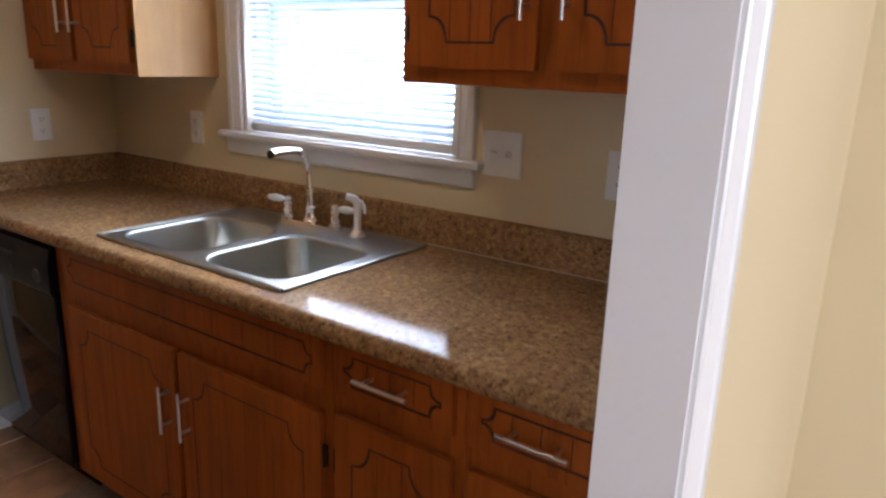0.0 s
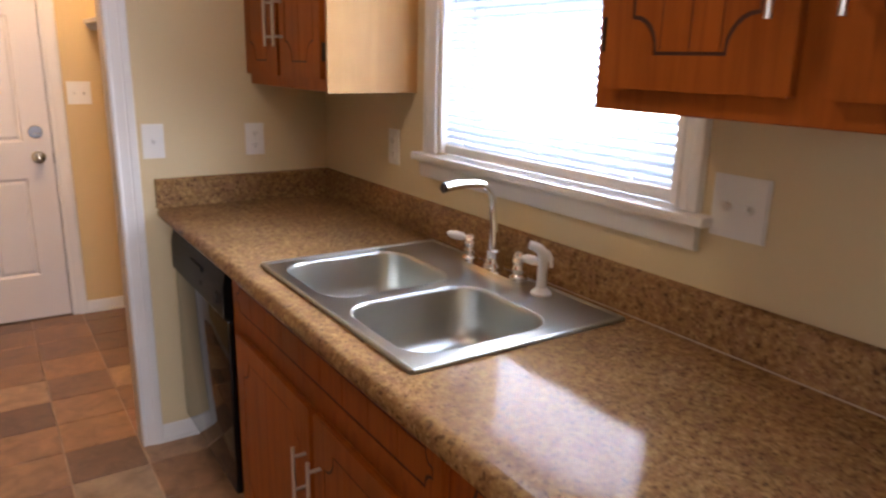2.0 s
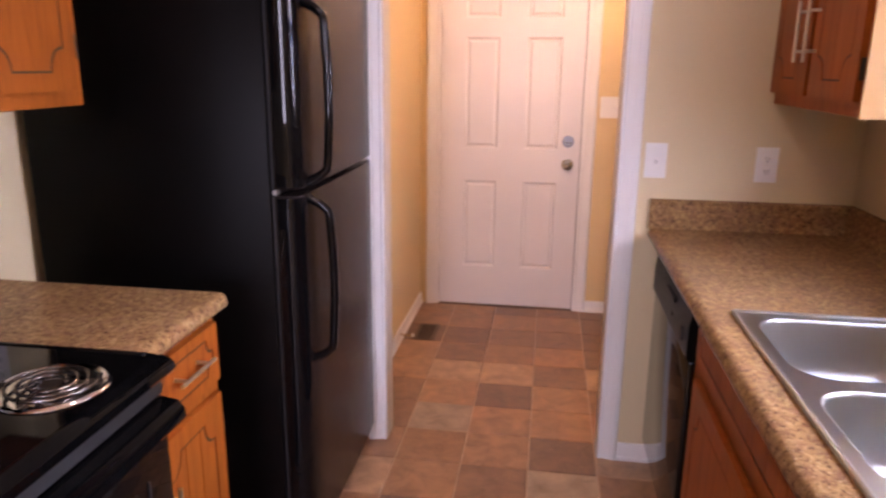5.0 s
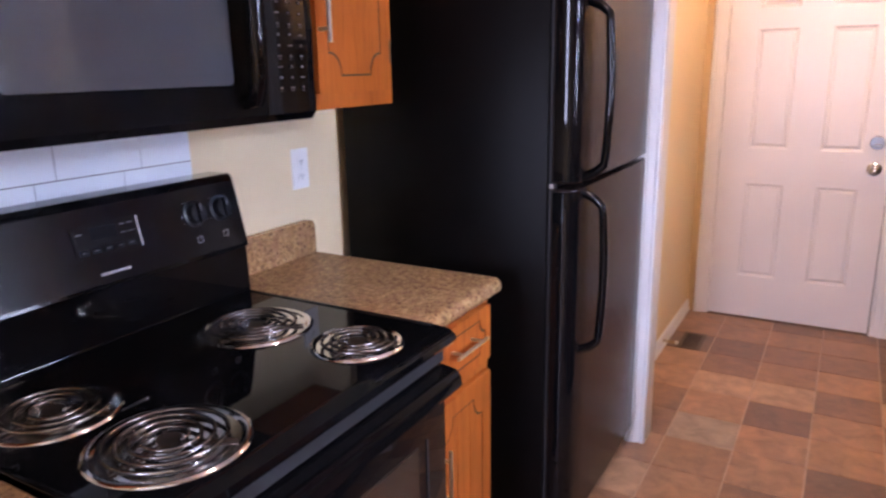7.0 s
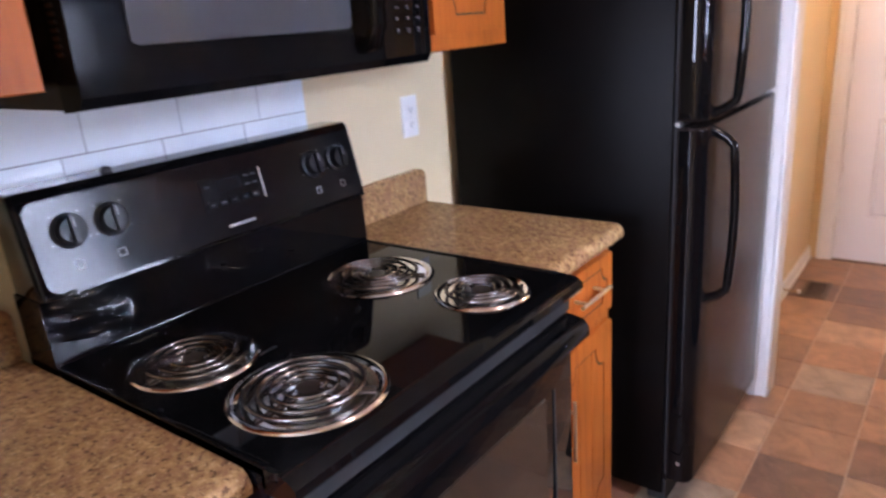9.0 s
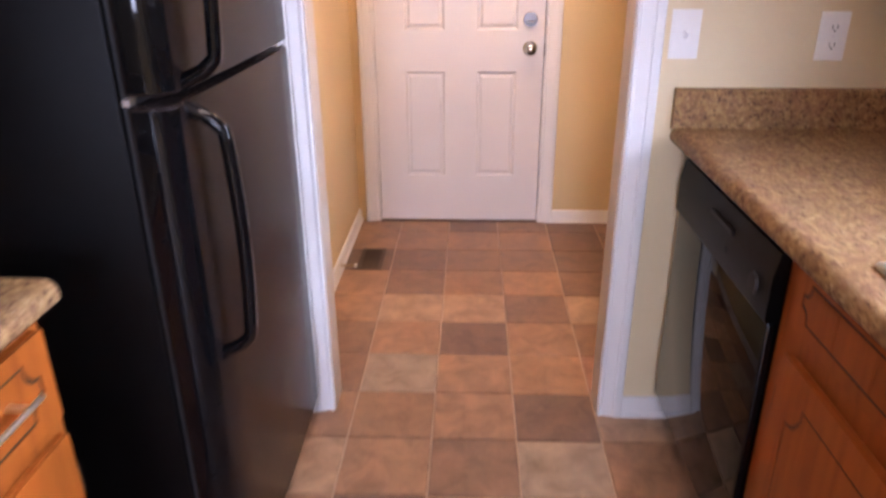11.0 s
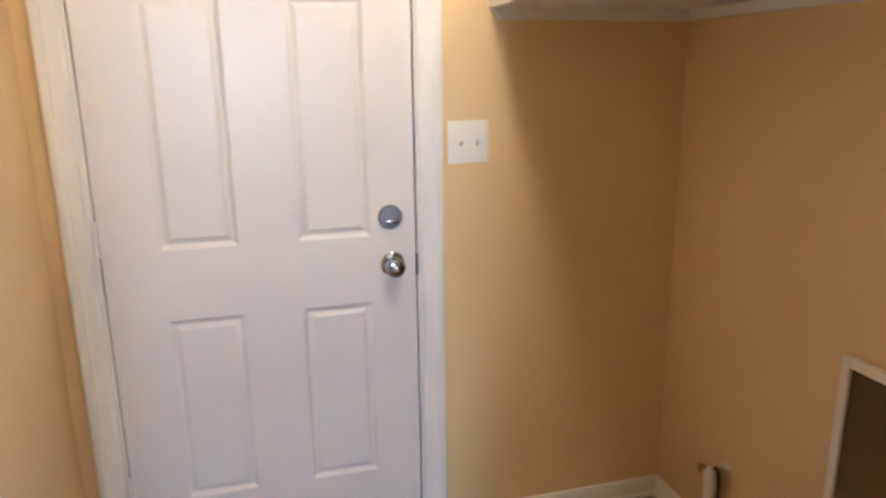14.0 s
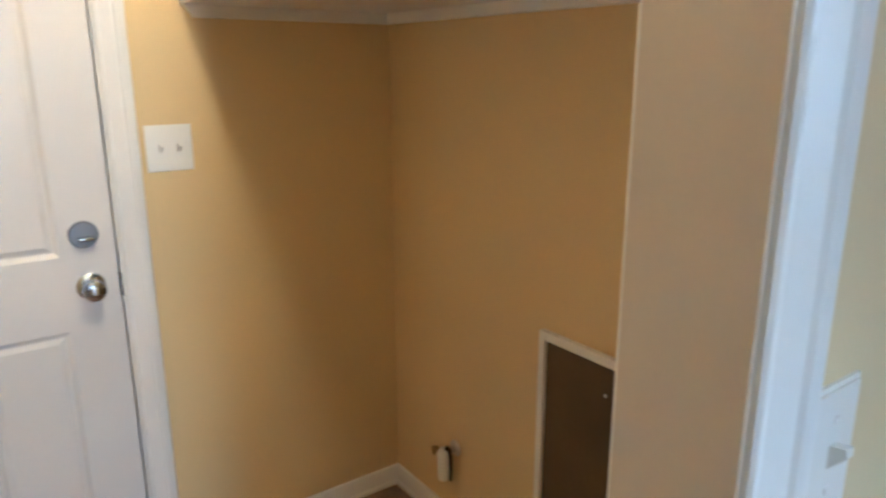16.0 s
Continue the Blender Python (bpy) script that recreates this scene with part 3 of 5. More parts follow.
def hinge(parent, x, face, y, z):
    b = box(B(), x, x + face * 0.004, y - 0.008, y + 0.008, z - 0.026, z + 0.026, 0.001)
    tube(b, [(x + face * 0.006, y, z - 0.026), (x + face * 0.006, y, z + 0.026)], 0.004, 8)
    return part("hinge", b, DARKM, parent, "dark bronze hinge")


def carcass(parent, x0, x1, y0, y1, z0, z1, face, material=None, toe=False):
    """Body with a face frame; face says which of its sides (+1: x1) looks into the room."""
    if toe:
        fx = x0 if face < 0 else x1
        # Toe kick takes the grooves' near-black brown, far darker than the cabinet wood.
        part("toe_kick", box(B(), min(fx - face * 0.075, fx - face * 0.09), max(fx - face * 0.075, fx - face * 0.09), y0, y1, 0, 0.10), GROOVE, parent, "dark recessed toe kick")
        z0 = 0.10
    return part("body", box(B(), x0, x1, y0, y1, z0, z1, 0.0015), material or CAB, parent)


FX = 1.092
base_e = "stained wooden base cabinet with bar pulls under the counter"
cab = thing("sink_cabinet", (1.38, 1.65, 0), "stained wooden sink cabinet with two doors and false drawer front", "cabinet", "kitchen base cabinets")
part("face_frame", box(B(), FX, FX + 0.02, 1.068, 2.205, 0.10, 0.868), CAB, cab)
part("side_panel", box(B(), FX + 0.02, EAST, 1.068, 1.083, 0.10, 0.868), CAB, cab)
part("side_panel", box(B(), FX + 0.02, EAST, 2.19, 2.205, 0.10, 0.868), CAB, cab)
part("bottom_panel", box(B(), FX + 0.02, EAST, 1.083, 2.19, 0.10, 0.118), CAB, cab)
# Same near-black brown as the door grooves.
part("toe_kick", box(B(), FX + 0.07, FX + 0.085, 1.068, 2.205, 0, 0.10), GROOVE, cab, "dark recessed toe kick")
front("false_front", cab, FX, -1, 1.088, 2.134, 0.738, 0.858, 0.022, 0.026, 9, CAB)
d = front("door", cab, FX, -1, 1.622, 2.136, 0.125, 0.680, 0.052, 0.055, 1)
pull(d, FX - 0.018, -1, 1.645, 0.515, 0.134, True)
hinge(d, FX - 0.006, -1, 2.142, 0.58)
hinge(d, FX - 0.006, -1, 2.142, 0.2)
d = front("door", cab, FX, -1, 1.090, 1.596, 0.125, 0.680, 0.052, 0.055, 4)
pull(d, FX - 0.018, -1, 1.560, 0.521, 0.134, True)
hinge(d, FX - 0.006, -1, 1.084, 0.58)
hinge(d, FX - 0.006, -1, 1.084, 0.2)
for y0, y1, dy0, dy1, hs in ((0.733, 1.068, 0.752, 1.047, 1.053), (SN, 0.733, 0.430, 0.714, 0.424)):
    cab = thing("base_cabinet", (1.38, (y0 + y1) / 2, 0), base_e, "cabinet", "kitchen base cabinets")
    carcass(cab, FX, EAST, y0 + 0.0005, y1 - 0.0005, 0, 0.868, -1, toe=True)
    d = front("drawer", cab, FX, -1, dy0, dy1, 0.745, 0.862, 0.024, 0.028, 4)
    pull(d, FX - 0.018, -1, (dy0 + dy1) / 2 + 0.004, 0.804, 0.134, False)
    d = front("door", cab, FX, -1, dy0, dy1, 0.125, 0.696, 0.045, 0.055, 3)
    pull(d, FX - 0.018, -1, dy0 + 0.035 if hs > 1 else dy1 - 0.035, 0.50, 0.155, True)
    hinge(d, FX - 0.006, -1, hs, 0.58)

# upper cabinets on the window wall
cab = thing("wall_cabinet", (1.55, 2.53, 1.335), "stained wooden wall cabinet with pale veneer side", "cabinet", "kitchen wall cabinets")
carcass(cab, 1.398, EAST, 2.194, PS, 1.338, 2.10, -1)
part("side_panel", box(B(), 1.391, EAST, 2.186, 2.1935, 1.336, 2.10), SIDE, cab, "pale tan veneer side")
for y0, y1, hy, hg in ((2.212, 2.526, 2.502, 2.204), (2.552, 2.860, 2.578, 2.8635)):
    d = front("door", cab, 1.398, -1, y0, y1, 1.374, 2.07, 0.045, 0.06, 2)
    pull(d, 1.380, -1, hy, 1.548, 0.165, True)
    hinge(d, 1.392, -1, hg, 1.45)
cab = thing("wall_cabinet", (1.55, 0.76, 1.36), "stained wooden wall cabinet beside the window", "cabinet", "kitchen wall cabinets")
carcass(cab, 1.397, EAST, SN, 1.140, 1.364, 2.10, -1)
for y0, y1, hy, hg in ((0.794, 1.108, 0.817, 1.116), (0.43, 0.748, 0.728, 0.422)):
    d = front("door", cab, 1.397, -1, y0, y1, 1.399, 2.07, 0.050, 0.052, 4)
    pull(d, 1.379, -1, hy, 1.57, 0.155, True)
    hinge(d, 1.391, -1, hg, 1.48)

# cabinets on the stove wall
WF = -0.105
cab = thing("base_cabinet", (-0.38, 1.72, 0), "narrow orange-stained base cabinet between stove and refrigerator", "cabinet", "kitchen base cabinets")
carcass(cab, WEST, WF, 1.548, 1.905, 0, 0.868, 1, toe=True)
d = front("drawer", cab, WF, 1, 1.585, 1.885, 0.705, 0.852, 0.026, 0.034, 1)
pull(d, WF + 0.018, 1, 1.735, 0.79, 0.150, False)
d = front("door", cab, WF, 1, 1.585, 1.885, 0.125, 0.672, 0.045, 0.055, 3)
pull(d, WF + 0.018, 1, 1.615, 0.50, 0.155, True)
hinge(d, WF + 0.006, 1, 1.892, 0.58)
cab = thing("base_cabinet", (-0.38, 0.59, 0), "orange-stained base cabinet beside the stove", "cabinet", "kitchen base cabinets")
carcass(cab, WEST, WF, SN, 0.776, 0, 0.868, 1, toe=True)
d = front("drawer", cab, WF, 1, 0.42, 0.765, 0.705, 0.852, 0.026, 0.029, 4)
pull(d, WF + 0.018, 1, 0.59, 0.79, 0.150, False)
d = front("door", cab, WF, 1, 0.42, 0.765, 0.125, 0.672, 0.045, 0.055, 3)
pull(d, WF + 0.018, 1, 0.735, 0.50, 0.155, True)
WU = -0.375
cab = thing("wall_cabinet", (-0.5, 1.76, 1.36), "narrow orange-stained wall cabinet beside the microwave", "cabinet", "kitchen wall cabinets")
carcass(cab, WEST, WU, 1.580, 1.900, 1.352, 2.10, 1)
d = front("door", cab, WU, 1, 1.588, 1.866, 1.388, 2.07, 0.036, 0.05, 1)
pull(d, WU + 0.018, 1, 1.598, 1.575, 0.155, True)
hinge(d, WU + 0.006, 1, 1.873, 1.48)
cab = thing("wall_cabinet", (-0.5, 0.57, 1.38), "orange-stained wall cabinet above the counter end", "cabinet", "kitchen wall cabinets")
carcass(cab, WEST, WU, SN, 0.782, 1.367, 2.10, 1)
d = front("door", cab, WU, 1, 0.42, 0.752, 1.408, 2.07, 0.045, 0.06, 1)
pull(d, WU + 0.018, 1, 0.720, 1.585, 0.155, True)
cab = thing("wall_cabinet", (-0.5, 1.2, 1.78), "short stained wall cabinet above the microwave", "cabinet", "kitchen wall cabinets")
carcass(cab, WEST, WU, 0.7835, 1.5785, 1.775, 2.10, 1)
for y0, y1 in ((0.81, 1.165), (1.19, 1.555)):
    front("door", cab, WU, 1, y0, y1, 1.80, 2.07, 0.04, 0.05, 3)

# ---- counters ----
CT = 0.91
NOSE = [(0, 0.042), (-0.012, 0.041), (-0.020, 0.036), (-0.025, 0.028), (-0.0265, 0.019), (-0.025, 0.010), (-0.019, 0.003), (-0.010, 0.0), (0.0, 0.0)]


def counter_run(bm, x_edge, face, y0, y1, x_wall, hole=None):
    """Slab with a rolled nose at x_edge (it overhangs by face) and a splash on the wall."""
    fx = x_edge - face * 0.0265
    prism(bm, [(fx - face * u, y0, CT - 0.042 + h) for u, h in NOSE], (0, y1 - y0, 0))
    lo, hi = min(fx, x_wall), max(fx, x_wall)
    loop = [(lo, y0), (hi, y0), (hi, y1), (lo, y1)]
    plate_with_holes(bm, loop, [hole] if hole else [], lambda a, c: (a, c, CT - 0.02), (0, 0, 0.02))


def splash(bm, y0, y1, x_wall, face):
    """Low upstand along a wall, its top edge rounded."""
    sx = x_wall + face * 0.022
    return prism(bm, [(x_wall, y0, CT), (sx, y0, CT), (sx, y0, CT + 0.092), (sx - face * 0.004, y0, CT + 0.099), (sx - face * 0.010, y0, CT + 0.101), (x_wall, y0, CT + 0.101)], (0, y1 - y0, 0))


SX0, SX1, SY0, SY1 = 1.107, 1.640, 1.236, 2.000
b = B()
counter_run(b, 1.036, -1, SN, PS, EAST, [(SX0 + 0.012, SY0 + 0.012), (SX1 - 0.012, SY0 + 0.012), (SX1 - 0.012, SY1 - 0.012), (SX0 + 0.012, SY1 - 0.012)])
ctr = thing("countertop", (1.36, 1.62, CT), "brown speckled laminate countertop with rolled edge and splash", "countertop")
part("slab", b, CTR, ctr)
part("splash", splash(B(), SN, PS, EAST, -1), CTR, ctr)
part("end_splash", prism(B(), [(1.034, PS, CT - 0.002), (1.034, PS - 0.020, CT - 0.002), (1.034, PS - 0.020, CT + 0.096), (1.034, PS - 0.014, CT + 0.101), (1.034, PS, CT + 0.101)], (EAST - 0.024 - 1.034, 0, 0)), CTR, ctr)
part("seam_line", box(B(), EAST - 0.0238, EAST - 0.0215, SN + 0.01, 1.55, CT, CT + 0.0018), CAULK, ctr, "pale caulk line along the splash")
for y0, y1 in ((1.546, 1.928), (SN, 0.778)):
    b = B()
    counter_run(b, -0.075, 1, y0, y1, WEST)
    c = thing("countertop", (-0.36, (y0 + y1) / 2, CT), "tan speckled laminate countertop beside the stove", "countertop")
    part("slab", b, CTR, c)
    ye = y1
    part("splash", prism(B(), [(WEST, y0, CT), (WEST, ye, CT)] + [(WEST, ye - 0.024 + 0.024 * math.cos(radians(q)), CT + 0.077 + 0.024 * math.sin(radians(q))) for q in range(0, 91, 15)] + [(WEST, y0, CT + 0.101)], (0.022, 0, 0)), CTR, c)

# ---- sink and faucet ----
sink = thing("kitchen_sink", (1.36, 1.62, CT), "stainless steel double bowl sink set in the counter", "sink")
bowls = [rrect(1.140, 1.490, 1.283, 1.598, 0.075, 7), rrect(1.140, 1.490, 1.640, 1.962, 0.075, 7)]
b = plate_with_holes(B(), rrect(SX0, SX1, SY0, SY1, 0.02, 4), bowls, lambda a, c: (a, c, CT + 0.002), (0, 0, 0.0035))
part("rim", b, STEEL, sink)
b = B()
for p0, p1 in (((SX0 + 0.006, SY0 + 0.006), (SX0 + 0.006, SY1 - 0.006)), ((SX0 + 0.006, SY1 - 0.006), (SX1 - 0.006, SY1 - 0.006)), ((SX1 - 0.006, SY1 - 0.006), (SX1 - 0.006, SY0 + 0.006)), ((SX1 - 0.006, SY0 + 0.006), (SX0 + 0.006, SY0 + 0.006))):
    tube(b, [(*p0, CT + 0.003), (*p1, CT + 0.003)], 0.006, 8)
part("rolled_edge", b, STEEL, sink)
for (x0, x1, y0, y1) in ((1.140, 1.490, 1.283, 1.598), (1.140, 1.490, 1.640, 1.962)):
    b = B()
    rings = []
    for dz, ins, r in ((0.0058, -0.004, 0.079), (0.0062, 0.0, 0.075), (0.003, 0.004, 0.072), (-0.004, 0.006, 0.07), (-0.075, 0.014, 0.07), (-0.105, 0.021, 0.066), (-0.120, 0.032, 0.058), (-0.128, 0.050, 0.044), (-0.132, 0.09, 0.03)):
        rings.append([b.verts.new((p, q, CT + dz)) for p, q in rrect(x0 + ins, x1 - ins, y0 + ins, y1 - ins, r, 7)])
    for r0, r1 in zip(rings, rings[1:]):
        for k in range(len(r0)):
            b.faces.new((r0[k], r0[(k + 1) % len(r0)], r1[(k + 1) % len(r0)], r1[k]))
    b.faces.new(rings[-1])
    bowl = part("bowl", b, STEEL, sink, smooth=60)
    cx, cy = (x0 + x1) / 2 - 0.05, (y0 + y1) / 2 - 0.02
    dr = part("drain", lathe(B(), (cx, cy, CT - 0.132), (0, 0, 1), [(0, 0.056), (0.003, 0.055), (0.004, 0.045), (0.0015, 0.036), (0.001, 0.001)], 24), CHROME, bowl)
    part("strainer", lathe(B(), (cx, cy, CT - 0.1295), (0, 0, 1), [(0, 0.03), (0.003, 0.026), (0.004, 0.008), (0.012, 0.007), (0.013, 0.001)], 16), STEEL, dr)

fct = thing("faucet", (1.595, 1.62, CT + 0.0055), "chrome kitchen faucet with white lever handles and arched spout", "faucet")
FZ = CT + 0.0055
part("deck_plate", plate_with_holes(B(), rrect(1.572, 1.618, 1.522, 1.772, 0.022, 6), [], lambda a, c: (a, c, FZ), (0, 0, 0.010)), CHROME, fct)
arc = [(1.598, 1.650, FZ + 0.01), (1.598, 1.653, 1.02), (1.597, 1.658, 1.060)]
arc += [(1.537 + 0.060 * math.cos(radians(q)), 1.659 - 0.001 * k, 1.080 + 0.066 * math.sin(radians(q))) for k, q in enumerate(range(5, 86, 16))]
arc += [(1.505, 1.648, 1.149), (1.467, 1.642, 1.150), (1.432, 1.634, 1.148)]
sp = part("spout", tube(B(), arc, [0.015, 0.011, 0.0098] + [0.0098] * 6 + [0.0104, 0.0118, 0.0122], 14), CHROME, fct)
# Dark metal stands in for the shaded opening at the spout's tip.
part("aerator", lathe(B(), (1.432, 1.634, 1.146), (-1, 0, -0.25), [(0, 0.0105), (0.006, 0.0105), (0.0065, 0.0085), (0.004, 0.0075), (0.004, 0.001)], 16), DARKM, sp)
part("collar", lathe(B(), (1.598, 1.650, FZ + 0.01), (0, 0, 1), [(0, 0.026), (0.006, 0.026), (0.014, 0.02), (0.03, 0.0175), (0.045, 0.018), (0.05, 0.0135)], 20), CHROME, fct)
for y, s in ((1.748, 1), (1.546, -1)):
    h = part("valve_post", lathe(B(), (1.595, y, FZ + 0.01), (0, 0, 1), [(0, 0.022), (0.006, 0.022), (0.012, 0.013), (0.024, 0.016), (0.034, 0.012), (0.044, 0.016), (0.052, 0.012), (0.058, 0.014), (0.066, 0.009), (0.068, 0.001)], 18), CHROME, fct)
    t = Vector((-0.55, 0.55 * s if s > 0 else 0.1, 0.12)).normalized() if s > 0 else Vector((0.25, -0.9, -0.04)).normalized()
    p0 = Vector((1.595, y, FZ + 0.066))
    part("lever", tube(B(), [p0, p0 + t * 0.014, p0 + t * 0.02, p0 + t * 0.04, p0 + t * 0.058, p0 + t * 0.064], [0.005, 0.0055, 0.010, 0.012, 0.0085, 0.003], 12), PLATE, h, "white porcelain lever")
spr = thing("side_sprayer", (1.585, 1.449, FZ), "white plastic side sprayer standing beside the faucet", "sprayer")
part("base_ring", lathe(B(), (1.585, 1.449, FZ), (0, 0, 1), [(0, 0.024), (0.005, 0.024), (0.010, 0.018), (0.016, 0.015)], 20), PLATE, spr)
part("body", tube(B(), [(1.585, 1.449, FZ + 0.012), (1.585, 1.449, FZ + 0.05), (1.584, 1.447, FZ + 0.085), (1.581, 1.447, FZ + 0.101), (1.575, 1.452, FZ + 0.110), (1.565, 1.460, FZ + 0.116), (1.557, 1.467, FZ + 0.118)], [0.0120, 0.0112, 0.0122, 0.0128, 0.0118, 0.0102, 0.0092], 14), PLATE, spr)
part("trigger", tube(B(), [(1.588, 1.440, FZ + 0.105), (1.593, 1.432, FZ + 0.090), (1.594, 1.429, FZ + 0.068)], [0.006, 0.006, 0.004], 8), PLATE, spr)

# ---- dishwasher ----
dw = thing("dishwasher", (1.38, 2.52, 0), "black built-in dishwasher under the counter end", "dishwasher")
part("body", box(B(), 1.10, EAST, 2.210, 2.840, 0.10, 0.866), BLACK2, dw)
part("door", box(B(), 1.074, 1.10, 2.214, 2.830, 0.115, 0.690, 0.006, 2), BLACK, dw)
cp = part("control_panel", prism(B(), [(1.10, 2.214, 0.694), (1.070, 2.214, 0.694), (1.066, 2.214, 0.702), (1.067, 2.214, 0.79), (1.076, 2.214, 0.835), (1.10, 2.214, 0.84)], (0, 0.616, 0)), TEXBLK, dw)
part("latch", box(B(), 1.061, 1.069, 2.42, 2.56, 0.785, 0.80, 0.003), RUBBER, cp)
part("dial", lathe(B(), (1.066, 2.285, 0.745), (-1, 0, 0), [(0, 0.022), (0.006, 0.020), (0.007, 0.001)], 18), RUBBER, cp)
part("button", lathe(B(), (1.066, 2.45, 0.742), (-1, 0, 0), [(0, 0.007), (0.003, 0.006), (0.0035, 0.001)], 12), RUBBER, cp)
part("toe_panel", box(B(), 1.15, 1.165, 2.214, 2.830, 0.0, 0.105), BLACK2, dw)

# ---- stove ----
SVY0, SVY1 = 0.783, 1.541
stove = thing("electric_range", (-0.33, 1.17, 0), "black electric coil range with chrome drip pans", "stove")
part("body", box(B(), WEST + 0.01, -0.060, SVY0 + 0.004, SVY1 - 0.004, 0.03, 0.885), BLACK2, stove)
TZ = 0.918
BURN = ((-0.147, 0.946, 0.114), (-0.388, 0.920, 0.099), (-0.376, 1.356, 0.113), (-0.130, 1.379, 0.089))
tops = [[(cx + r * math.cos(2 * math.pi * k / 28), cy + r * math.sin(2 * math.pi * k / 28)) for k in range(28)] for cx, cy, r in BURN]
top = part("cooktop", plate_with_holes(B(), rrect(-0.575, -0.027, SVY0, SVY1, 0.012, 3), [[(cx + (x - cx) * 0.93, cy + (y - cy) * 0.93) for x, y in lp] for lp, (cx, cy, r) in zip(tops, BURN)], lambda a, c: (a, c, TZ - 0.012), (0, 0, 0.012)), BLACK, stove)
b = B()
prism(b, [(-0.028, SVY0, TZ), (-0.012, SVY0, TZ - 0.003), (0.001, SVY0, TZ - 0.012), (0.003, SVY0, TZ - 0.024), (-0.005, SVY0, TZ - 0.034), (-0.06, SVY0, TZ - 0.038), (-0.06, SVY0, TZ - 0.012), (-0.028, SVY0, TZ - 0.012)], (0, SVY1 - SVY0, 0))
part("front_lip", b, BLACK, stove)
part("side_lip", box(B(), -0.575, -0.05, SVY0, SVY0 + 0.012, TZ - 0.034, TZ + 0.003, 0.004, 2), BLACK, stove)
part("side_lip", box(B(), -0.575, -0.05, SVY1 - 0.012, SVY1, TZ - 0.034, TZ + 0.003, 0.004, 2), BLACK, stove)
for cx, cy, r in BURN:
    c = (cx, cy, TZ)
    pan = part("drip_pan", lathe(B(), (cx, cy, TZ - 0.022), (0, 0, 1), [(0.004, 0.02), (0.0045, r * 0.3), (0.009, r * 0.6), (0.016, r * 0.82), (0.0235, r * 0.92), (0.027, r * 0.98), (0.0255, r * 1.03), (0.0225, r * 1.05), (0.022, r * 0.97)], 40), DRIP, stove, "chrome drip pan", smooth=50)
    turns = 3.9 if r > 0.11 else 3.1
    r0, r1 = 0.024, r * 0.86
    n = int(turns * 26)
    pts = [(cx + (r0 + (r1 - r0) * k / n) * math.cos(2 * math.pi * turns * k / n), cy + (r0 + (r1 - r0) * k / n) * math.sin(2 * math.pi * turns * k / n), TZ + 0.010) for k in range(n + 1)]
    b = tube(B(), pts, 0.0038, 7)
    part("coil", b, COIL, pan, "dark spiral heating coil", smooth=70)
    b = lathe(B(), (cx, cy, TZ - 0.005), (0, 0, 1), [(0, 0.019), (0.012, 0.019), (0.013, 0.001)], 16)
    for q in (30, 150, 270):
        e = Vector((math.cos(radians(q)), math.sin(radians(q)), 0))
        tube(b, [Vector((cx, cy, TZ + 0.003)), Vector((cx, cy, TZ + 0.003)) + e * r * 0.88], 0.0028, 6)
    part("support", b, DARKM, pan)
# back guard: upright lower part, leaning control panel
b = B()
prof = [(-0.668, 0.90), (-0.575, 0.90), (-0.575, TZ + 0.010), (-0.577, 1.034), (-0.668, 1.034)]
prism(b, [(x, SVY0, z) for x, z in prof], (0, SVY1 - SVY0, 0))
part("back_riser", b, BLACK, stove)
part("riser_trim", box(B(), -0.577, -0.567, SVY0 + 0.006, SVY1 - 0.006, TZ, TZ + 0.010, 0.004, 2), BLACK, stove)
PF, PB = Vector((-0.562, 0, 1.036)), Vector((-0.598, 0, 1.197))
b = B()
pr = [(-0.668, 1.030), (-0.570, 1.030), (-0.562, 1.036), (-0.598, 1.197), (-0.606, 1.207), (-0.668, 1.207)]
prism(b, [(x, SVY0, z) for x, z in pr], (0, SVY1 - SVY0, 0))
es = [e for e in b.edges if abs(e.verts[0].co.y - e.verts[1].co.y) < 1e-5]
bmesh.ops.bevel(b, geom=es, offset=0.012, offset_type="OFFSET", segments=3, profile=0.5, affect="EDGES", clamp_overlap=True)
panel = part("control_panel", b, BLACK, stove)
PU = (PB - PF).normalized()
PN_ = Vector((PU.z, 0, -PU.x))


def on_panel(y, s, lift=0.0):
    """A place on the leaning panel: y along it, s metres up its face."""
    q = PF + PU * (s + 0.011) + PN_ * lift
    return Vector((q.x, y, q.z))


def panel_plate(y0, y1, s0, s1, lift0, lift1):
    return prism(B(), [on_panel(y0, s0, lift0), on_panel(y1, s0, lift0), on_panel(y1, s1, lift0), on_panel(y0, s1, lift0)], PN_ * (lift1 - lift0))


